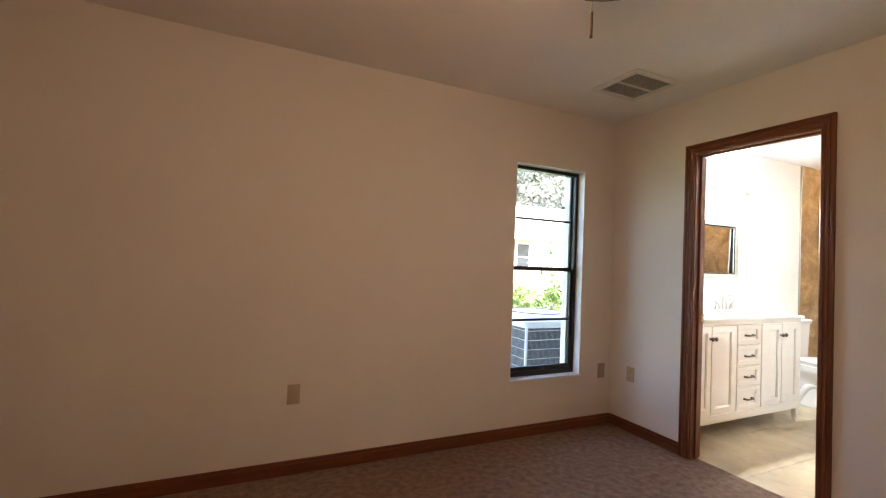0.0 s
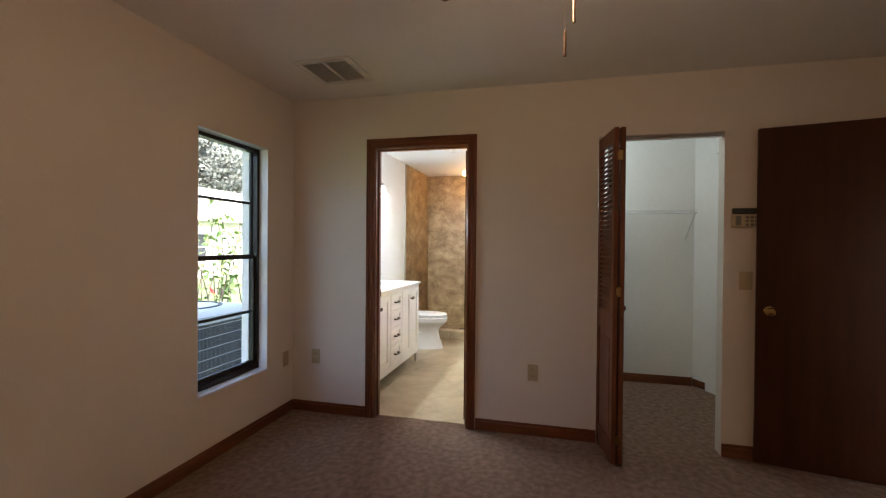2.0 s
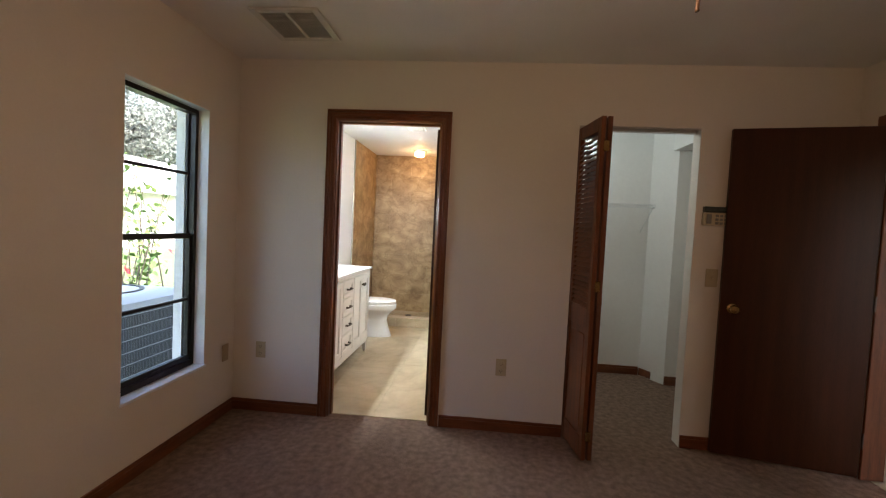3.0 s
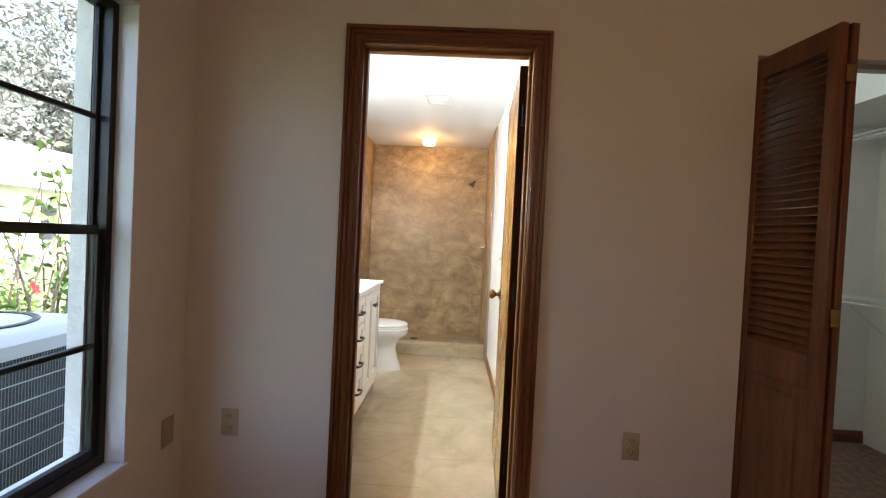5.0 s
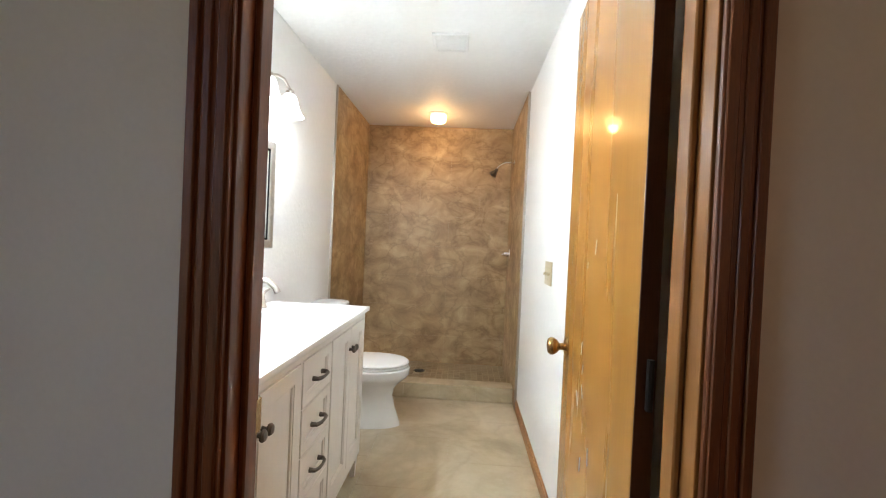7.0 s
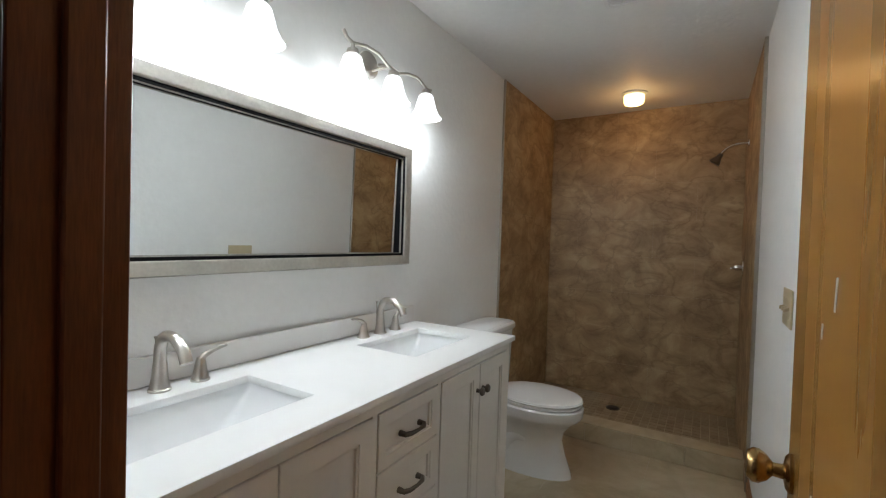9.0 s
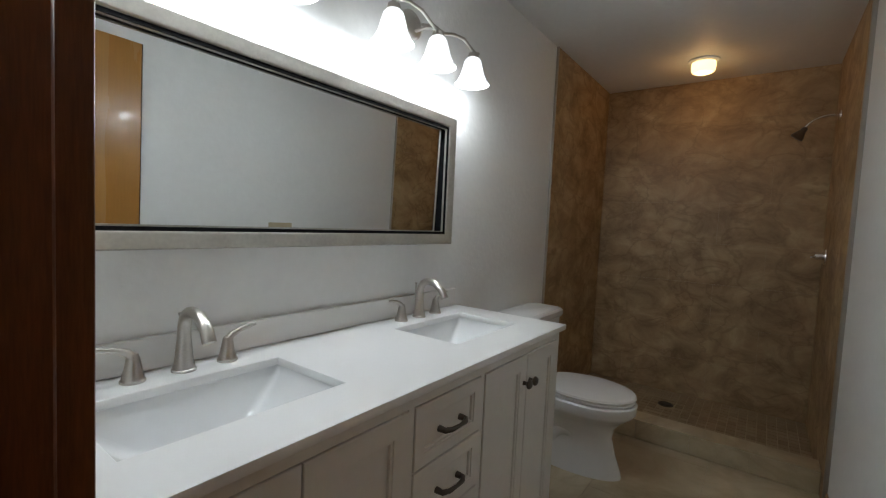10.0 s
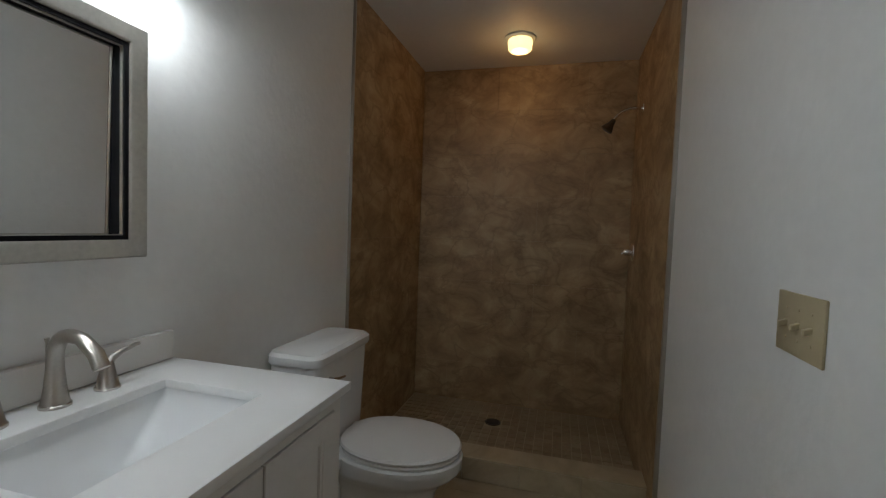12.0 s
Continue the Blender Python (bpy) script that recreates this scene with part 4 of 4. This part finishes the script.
gl = boxes((i0 + L, i1 - L, 2.808, 2.829, j0 + L, j1 - L))
for v in gl.verts:
    v.co.y -= (v.co.z - j0) * 0.016
part("glass", gl, MIRROR, mir, "mirror glass leaning slightly forward")


def vanity_light(cx, label):
    """Three bell shades under a wavy bar on an oval backplate."""
    v = thing("vanity_light", label, "wall lamp", (cx, 2.837, 2.03), "vanity lights")
    part("backplate", lathe([(0.062, 0), (0.060, -0.010), (0.050, -0.018), (0.02, -0.022)], cx - 0.035, 2.035, "y", 28, 2.837, 1.0, 0.92), NICKEL, v)
    yb = 2.722
    pts = [(cx - 0.295, yb, 2.052), (cx - 0.275, yb, 2.030), (cx - 0.245, yb, 2.022), (cx - 0.17, yb, 2.040), (cx - 0.10, yb, 2.038), (cx - 0.03, yb, 2.008), (cx + 0.03, yb, 2.004), (cx + 0.10, yb, 2.026), (cx + 0.17, yb, 2.034), (cx + 0.22, yb, 2.016), (cx + 0.255, yb, 2.006), (cx + 0.285, yb, 2.012)]
    part("bar", tube(pts, 0.0065, 10), NICKEL, v)
    for s in (-0.02, 0.02):
        part("arm", tube([(cx + s, 2.82, 2.035 + s), (cx + s * 1.2, 2.76, 2.026 + s * 0.6), (cx + s, yb, 2.006)], 0.006, 8), NICKEL, v)
    for dx, zt in ((-0.245, 2.020), (0.0, 2.006), (0.245, 2.008)):
        x = cx + dx
        zs = 1.994
        cup = part("socket_cup", lathe([(0.007, zt - zs), (0.008, 0.010), (0.020, 0.006), (0.024, -0.008), (0.024, -0.022)], x, yb, "z", 18, zs), NICKEL, v)
        sd = lathe([(r0, h0 * 0.88) for r0, h0 in ((0.024, -0.016), (0.034, -0.028), (0.042, -0.060), (0.050, -0.095), (0.064, -0.125), (0.074, -0.140), (0.072, -0.1405), (0.062, -0.127), (0.047, -0.095), (0.039, -0.060), (0.031, -0.030), (0.020, -0.019))], x, yb, "z", 28, zs)
        part("shade", sd, SHADE, v, "lit white frosted bell shade")


vanity_light(3.42, "brushed nickel three-light wall lamp with lit bell shades near the doorway")
vanity_light(4.30, "brushed nickel three-light wall lamp with lit bell shades near the shower")

# toilet
TX = 5.315
toi = thing("toilet", "white porcelain two-piece toilet with its lid down", "toilet", (TX, 2.45, 0))


def egg(cy_front, cy_back, half, z, n=32, square=0.0):
    """Elongated outline, rounder at the front (low y)."""
    pts = []
    mid = cy_front + (cy_back - cy_front) * 0.52
    for i in range(n):
        a = 2 * math.pi * i / n
        s, c = math.sin(a), math.cos(a)
        y = mid + s * ((cy_back - mid) if s > 0 else (mid - cy_front))
        w = half * (abs(c) ** (0.75 if s > 0 else 1.0)) * (1 if c >= 0 else -1)
        pts.append((TX + w, y, z))
    return pts


part("bowl", loft([egg(2.185, 2.70, 0.112, 0.0), egg(2.19, 2.70, 0.110, 0.025), egg(2.225, 2.70, 0.098, 0.12), egg(2.245, 2.70, 0.098, 0.20), egg(2.235, 2.69, 0.112, 0.25), egg(2.195, 2.68, 0.148, 0.298), egg(2.150, 2.66, 0.182, 0.332), egg(2.136, 2.65, 0.192, 0.352), egg(2.132, 2.65, 0.194, 0.395), egg(2.138, 2.645, 0.188, 0.402)]), CERAMIC, toi)
part("rear_pedestal", loft([rrect(TX - 0.025 - 0.10, TX + 0.10, 2.60, 2.80, 0.0, 0.03), rrect(TX - 0.025 - 0.10, TX + 0.10, 2.60, 2.80, 0.30, 0.03), rrect(TX - 0.025 - 0.17, TX + 0.17, 2.57, 2.825, 0.37, 0.04), rrect(TX - 0.025 - 0.17, TX + 0.17, 2.57, 2.825, 0.398, 0.04)]), CERAMIC, toi)
for sx in (-1, 1):
    part("trapway", tube(arc((TX + sx * 0.062, 2.40, 0.15), (TX + sx * 0.075, 2.50, 0.30), (TX + sx * 0.078, 2.60, 0.04), 9), [0.018, 0.028, 0.034, 0.036, 0.038, 0.038, 0.038, 0.037, 0.036, 0.035], 14), CERAMIC, toi)
part("seat", loft([egg(2.146, 2.62, 0.184, 0.404), egg(2.142, 2.62, 0.188, 0.412), egg(2.144, 2.62, 0.186, 0.420)]), SEATMAT, toi, "white plastic seat ring")
part("lid", loft([egg(2.142, 2.625, 0.188, 0.423), egg(2.138, 2.63, 0.192, 0.432), egg(2.145, 2.625, 0.186, 0.441), egg(2.17, 2.61, 0.165, 0.446)]), SEATMAT, toi, "white plastic lid, closed")
for s in (-0.075, 0.075):
    part("hinge_cap", block(TX + s - 0.022, TX + s + 0.022, 2.618, 2.655, 0.40, 0.436, 0.008, seg=2), SEATMAT, toi)
part("tank", loft([rrect(TX - 0.025 - 0.215, TX - 0.025 + 0.18, 2.635, 2.822, 0.40, 0.03), rrect(TX - 0.025 - 0.225, TX - 0.025 + 0.19, 2.63, 2.825, 0.43, 0.04), rrect(TX - 0.025 - 0.24, TX - 0.025 + 0.205, 2.622, 2.828, 0.768, 0.04)]), CERAMIC, toi)
part("tank_lid", loft([rrect(TX - 0.025 - 0.25, TX - 0.025 + 0.215, 2.610, 2.832, 0.769, 0.05), rrect(TX - 0.025 - 0.255, TX - 0.025 + 0.22, 2.606, 2.833, 0.779, 0.05), rrect(TX - 0.025 - 0.254, TX - 0.025 + 0.219, 2.607, 2.832, 0.801, 0.05), rrect(TX - 0.025 - 0.242, TX - 0.025 + 0.207, 2.62, 2.825, 0.813, 0.045)]), CERAMIC, toi, "white tank lid with rounded edges")
part("flush_lever", tube([(TX - 0.16, 2.624, 0.70), (TX - 0.16, 2.608, 0.70), (TX - 0.13, 2.600, 0.698), (TX - 0.085, 2.600, 0.692)], [0.012, 0.009, 0.006, 0.005], 10), CHROME, toi, "chrome flush lever")
part("supply_hose", tube(arc((TX - 0.20, 2.83, 0.16), (TX - 0.22, 2.70, 0.22), (TX - 0.16, 2.72, 0.40), 8), 0.005, 8), NICKEL, toi)

# ---- outside ----
structure("ground", boxes((-600, 600, 3.03, 900, -0.7, -0.25)), GRASS, "mown green lawn outside the window")

ac = thing("air_conditioner", "grey outdoor air conditioner with a wire-guarded coil", "air conditioner", (3.10, 4.0, -0.25))
AX0, AX1, AY0, AY1, AZ0, AZ1 = 2.69, 3.51, 3.59, 4.41, -0.17, 0.66
part("pad", block(AX0 - 0.06, AX1 + 0.06, AY0 - 0.06, AY1 + 0.06, -0.25, AZ0, 0.01), STUCCO, ac, "pale concrete pad")
part("coil", block(AX0 + 0.012, AX1 - 0.012, AY0 + 0.012, AY1 - 0.012, AZ0 + 0.02, AZ1, 0.02), ACDARK, ac, "dark condenser coil")
part("base_pan", block(AX0, AX1, AY0, AY1, AZ0, AZ0 + 0.05, 0.006), ACGREY, ac)
part("top_cap", loft([rrect(AX0 - 0.01, AX1 + 0.01, AY0 - 0.01, AY1 + 0.01, AZ1 - 0.01, 0.06), rrect(AX0 - 0.01, AX1 + 0.01, AY0 - 0.01, AY1 + 0.01, AZ1 + 0.05, 0.06), rrect(AX0 + 0.03, AX1 - 0.03, AY0 + 0.03, AY1 - 0.03, AZ1 + 0.09, 0.07), rrect(AX0 + 0.12, AX1 - 0.12, AY0 + 0.12, AY1 - 0.12, AZ1 + 0.10, 0.09)]), ACGREY, ac, "grey sheet metal cap")
part("fan_ring", lathe([(0.30, 0), (0.30, 0.012), (0.27, 0.012), (0.27, 0.0)], 3.10, 4.0, "z", 32, AZ1 + 0.095), BLACK, ac, "black fan ring")
for cx, cy in ((AX0, AY0), (AX1, AY0), (AX0, AY1), (AX1, AY1)):
    part("corner_post", block(cx - 0.012, cx + 0.012, cy - 0.012, cy + 0.012, AZ0, AZ1, 0.004), ACGREY, ac)
gw = bmesh.new()
k = 0
while AX0 + 0.02 + k * 0.0145 < AX1:
    x = AX0 + 0.02 + k * 0.0145
    tube([(x, AY0, AZ0 + 0.05), (x, AY0, AZ1)], 0.0018, 4, gw)
    tube([(AX0, AY0 + x - AX0, AZ0 + 0.05), (AX0, AY0 + x - AX0, AZ1)], 0.0018, 4, gw)
    k += 1
tagged(part("guard_wires", gw, ACWIRE, ac), kind="stuff")
for k in range(9):
    z = AZ0 + 0.09 + k * 0.088
    part("guard_rail", tube([(AX1, AY0 - 0.004, z), (AX0 - 0.004, AY0 - 0.004, z), (AX0 - 0.004, AY1, z)], 0.003, 5), ACGREY, ac)

house = thing("neighbour_house", "low white stucco house with pale roof across the lawn", "house", (16, 20, -0.25))
part("wall", boxes((7.0, 34.0, 16.0, 26.0, -0.25, 2.5)), STUCCO, house)
rf = bmesh.new()
vs = [rf.verts.new(p) for p in ((6.3, 15.2, 2.42), (34.7, 15.2, 2.42), (34.7, 26.8, 2.42), (6.3, 26.8, 2.42), (10.5, 21, 4.6), (30.5, 21, 4.6))]
for f in ((0, 1, 5, 4), (1, 2, 5), (2, 3, 4, 5), (3, 0, 4), (0, 3, 2, 1)):
    rf.faces.new([vs[i] for i in f])
bmesh.ops.recalc_face_normals(rf, faces=rf.faces[:])
part("roof", rf, ROOFM, house, "pale shingle hip roof", smooth=False)
part("fascia", boxes((6.3, 34.7, 15.17, 15.22, 2.28, 2.46), bevel=0.01), SILL, house)
for wx, wz in ((11.1, 0.92), (15.8, 0.52), (22.0, 0.6)):
    w = part("window", boxes((wx, wx + 0.72, 15.95, 16.02, wz, wz + 1.25), bevel=0.01), SILL, house)
    part("pane", boxes((wx + 0.06, wx + 0.66, 15.93, 15.95, wz + 0.66, wz + 1.19)), FARGLASS, w)
    part("pane", boxes((wx + 0.06, wx + 0.66, 15.93, 15.95, wz + 0.06, wz + 0.60)), FARGLASS, w)


def leaves(count, place, size, rng):
    """Many small folded leaf blades, scattered by place()."""
    vs, fs = [], []
    for _ in range(count):
        p = place()
        s = size * rng.uniform(0.6, 1.3)
        q = Euler((rng.uniform(-1.1, 1.1), rng.uniform(-1.1, 1.1), rng.uniform(0, 6.3))).to_matrix()
        i = len(vs)
        for c in ((-1, 0, 0), (-0.45, 0.55, 0.14), (0.3, 0.42, 0.08), (1, 0, -0.12), (0.3, -0.42, 0.08), (-0.45, -0.55, 0.14)):
            vs.append(p + q @ (Vector(c) * s))
        fs += [(i, i + 1, i + 2, i + 3), (i, i + 3, i + 4, i + 5)]
    me = bpy.data.meshes.new("leaves")
    me.from_pydata(vs, [], fs)
    bm = bmesh.new()
    bm.from_mesh(me)
    bpy.data.meshes.remove(me)
    return bm


def bush(at, wide, deep, high, count, size, label, seed):
    rng = random.Random(seed)
    b = thing("hedge_bush", label, "bush", at)
    clumps = [Vector((at[0] + rng.uniform(-wide, wide), at[1] + rng.uniform(-deep, deep), at[2] + rng.uniform(0.25, 0.95) * high)) for _ in range(14)]

    def place():
        c = rng.choice(clumps)
        return c + Vector((rng.gauss(0, wide * 0.16), rng.gauss(0, deep * 0.25), rng.gauss(0, high * 0.16)))
    st = bmesh.new()
    for c in clumps:
        tube(arc((at[0] + rng.uniform(-0.2, 0.2) * wide, at[1], at[2]), (c.x, at[1], at[2] + high * 0.3), c, 4), [0.018, 0.014, 0.01, 0.008, 0.005], 5, st)
    part("stems", st, BARK, b)
    tagged(part("foliage", leaves(count, place, size, rng), LEAF_NEAR, b), kind="stuff")


bush((6.4, 8.8, -0.25), 1.5, 0.5, 0.95, 5200, 0.05, "dense green shrub on the lawn", 3)
far_ac = thing("air_conditioner", "pale outdoor air conditioner with a louvred casing across the lawn", "air conditioner", (8.85, 10.2, -0.25))
part("pad", block(8.35, 9.38, 9.74, 10.66, -0.25, -0.19, 0.01), STUCCO, far_ac, "concrete pad")
part("core", block(8.44, 9.28, 9.83, 10.57, -0.19, 0.52, 0.01), ACDARK, far_ac)
part("cap", block(8.40, 9.32, 9.79, 10.61, 0.52, 0.62, 0.03, seg=2), ACGREY, far_ac)
for k in range(22):
    z = -0.18 + k * 0.032
    part("louvre", boxes((8.41, 9.31, 9.80, 9.826, z, z + 0.017), (8.41, 8.437, 9.83, 10.60, z, z + 0.017)), ACGREY, far_ac, smooth=False)

# hibiscus: thin bent stems, sparse leaves, red flowers
hib = thing("hibiscus_shrub", "leggy green hibiscus with sparse leaves and a red flower", "bush", (4.7, 5.0, -0.25))
rng = random.Random(11)
tips = []
for k in range(15):
    bx, by = 4.7 + rng.uniform(-0.45, 0.45), 5.0 + rng.uniform(-0.25, 0.25)
    tx, ty, tz = bx + rng.uniform(-0.55, 0.55), by + rng.uniform(-0.3, 0.3), rng.uniform(1.2, 1.95)
    pts = arc((bx, by, -0.25), (bx + rng.uniform(-0.1, 0.1), by, 0.7), (tx, ty, tz), 8)
    part("stem", tube(pts, [0.012 - 0.0011 * i for i in range(9)], 6), BARK, hib)
    tips += pts[2:]


def near_tip():
    return rng.choice(tips) + Vector((rng.gauss(0, 0.055), rng.gauss(0, 0.055), rng.gauss(0, 0.055)))


tagged(part("foliage", leaves(380, near_tip, 0.046, rng), LEAF_NEAR, hib), kind="stuff")
for fx, fy, fz in ((4.82, 4.72, 0.93), (4.35, 4.85, 0.74)):
    fl = bmesh.new()
    for k in range(5):
        m = pose(fx, fy, fz, 60, 0, 20) @ pose(0, 0, 0, 0, 0, 72 * k)
        pet = [m @ Vector(p) for p in ((0, 0, 0), (0.025, -0.022, 0.012), (0.058, -0.012, 0.016), (0.058, 0.014, 0.016), (0.025, 0.024, 0.012))]
        fl.faces.new([fl.verts.new(p) for p in pet])
    part("flower", fl, PETAL, hib, "open red flower", smooth=False)


def tree(at, high, spread, count, seed):
    rng = random.Random(seed)
    t = thing("oak_tree", "spreading oak with grey-green foliage paled for haze", "tree", at, "trees behind the house")
    base = Vector(at)
    fork = base + Vector((0, 0, high * 0.35))
    part("trunk", tube(arc(base, base + Vector((0.3, 0, high * 0.2)), fork, 5), [0.45, 0.38, 0.34, 0.31, 0.29, 0.27], 10), BARK, t)
    ends = []
    for k in range(13):
        a = 2 * math.pi * k / 13 + rng.uniform(-0.2, 0.2)
        end = fork + Vector((math.cos(a) * spread * rng.uniform(0.4, 1.0), math.sin(a) * spread * rng.uniform(0.4, 1.0), high * rng.uniform(0.05, 0.62)))
        pts = arc(fork, fork + (end - fork) * 0.5 + Vector((0, 0, high * 0.12)), end, 6)
        part("limb", tube(pts, [0.20, 0.16, 0.12, 0.09, 0.06, 0.04, 0.02], 6), BARK, t)
        ends += pts[2:]
        for _ in range(3):
            q = rng.choice(pts[3:])
            e2 = q + Vector((rng.uniform(-1, 1), rng.uniform(-1, 1), rng.uniform(-0.5, 0.8))) * spread * 0.3
            part("limb", tube([q, (q + e2) / 2 + Vector((0, 0, 0.2)), e2], [0.05, 0.035, 0.012], 5), BARK, t)
            ends += [e2, (q + e2) / 2]

    def place():
        return rng.choice(ends) + Vector((rng.gauss(0, spread * 0.09), rng.gauss(0, spread * 0.09), rng.gauss(0, spread * 0.07)))
    tagged(part("crown", leaves(count, place, 0.15, rng), LEAF_HAZED, t), kind="stuff")


tree((18.5, 27.5, -0.25), 14.0, 7.0, 24000, 21)
tree((28.0, 30.0, -0.25), 15.0, 7.5, 24000, 22)
tree((38.0, 33.0, -0.25), 15.0, 8.0, 20000, 23)
tree((25.0, 40.0, -0.25), 18.0, 9.0, 20000, 24)
tree((46.0, 42.0, -0.25), 18.0, 9.0, 16000, 25)
cab = thing("utility_cable", "thin dark overhead cable sagging to the eave", "cable", (19.0, 15.19, 2.42))
part("wire", tube(arc((2.0, 11.0, 4.9), (10.0, 12.6, 2.9), (19.0, 15.19, 2.42), 14), 0.014, 6), BLACK, cab)

# ---- tiles, last ----
fl_root = bpy.data.objects["floor_bathroom"]
tile_data = {}


def slab_mesh(key, w, d, h, material, bevel):
    if key not in tile_data:
        bm = block(0, w, 0, d, 0, h, bevel)
        me = bpy.data.meshes.new(key)
        bm.to_mesh(me)
        bm.free()
        me.materials.append(material)
        tile_data[key] = me
    return tile_data[key]


def lay(parent, nm, x, y, z, w, d, h, material, bevel):
    ob = new(nm, slab_mesh("%s_%.3f_%.3f" % (nm, w, d), w, d, h, material, bevel))
    ob.parent = parent
    ob.location = (x, y, z)
    return ob


yy = [1.346, 1.84, 2.30, 2.76, 2.834]
for r in range(4):
    x = 3.048 - (0.30 if r % 2 else 0.0)
    while x < 5.845:
        a, b = max(x, 3.048), min(x + 0.60, 5.845)
        if b - a > 0.03:
            lay(fl_root, "tile", a + 0.0006, yy[r] + 0.0006, -0.006, b - a - 0.0012, yy[r + 1] - yy[r] - 0.0012, 0.0065, FLOORSTONE, 0.0006)
        x += 0.60
ms_root = bpy.data.objects["floor_shower"]
nx, ny = 15, 27
MX = 5.996
for i in range(nx):
    for j in range(ny):
        x, y = MX + i * 0.0553, 1.362 + j * 0.0540
        if (x + 0.025 - 6.50) ** 2 + (y + 0.025 - 2.175) ** 2 < 0.0055:
            continue
        if i < 11:
            lay(ms_root, "mosaic_tile", x, y, 0.0255, 0.050, 0.050, 0.0045, MOSAIC, 0.0012)
rest = bmesh.new()
for i in range(11, nx):
    for j in range(ny):
        x, y = MX + i * 0.0553, 1.362 + j * 0.0540
        block(x, x + 0.050, y, y + 0.050, 0.0255, 0.030, 0, rest)
mr = link_mesh("mosaic_rest", rest, MOSAIC, False)
mr.parent = ms_root
tagged(mr, kind="stuff")


def clad(parent, axis, u0, u1, flip):
    """Large wall tiles in courses with a half offset; axis is the wall's normal."""
    z, row = 0.0, 0
    while z < H - 0.01:
        top_z = min(z + 0.305, H)
        u = u0 - (0.305 if row % 2 else 0.0)
        while u < u1 - 0.005:
            a, b = max(u, u0), min(u + 0.61, u1)
            if b - a > 0.02:
                w, h = b - a - 0.0012, top_z - z - 0.0012
                key = "wall_tile_%s%d_%.3f_%.3f" % (axis, flip, w, h)
                if key not in tile_data:
                    bm = block(0, 0.008, 0, w, 0, h, 0.0006) if axis == "x" else block(0, w, 0, 0.006 + 0.002 * flip, 0, h, 0.0006)
                    me = bpy.data.meshes.new(key)
                    bm.to_mesh(me)
                    bm.free()
                    me.materials.append(SHOWER)
                    tile_data[key] = me
                ob = new("wall_tile", tile_data[key])
                ob.parent = bpy.data.objects[parent]
                ob.location = (6.826, a, z) if axis == "x" else ((a, 2.825, z) if not flip else (a, 1.352, z))
            u += 0.61
        z, row = top_z, row + 1


clad("wall_shower_back", "x", 1.36, 2.825, 0)
clad("wall_shower_left", "y", 5.692, 6.826, 0)
clad("wall_shower_right", "y", 5.727, 6.826, 1)
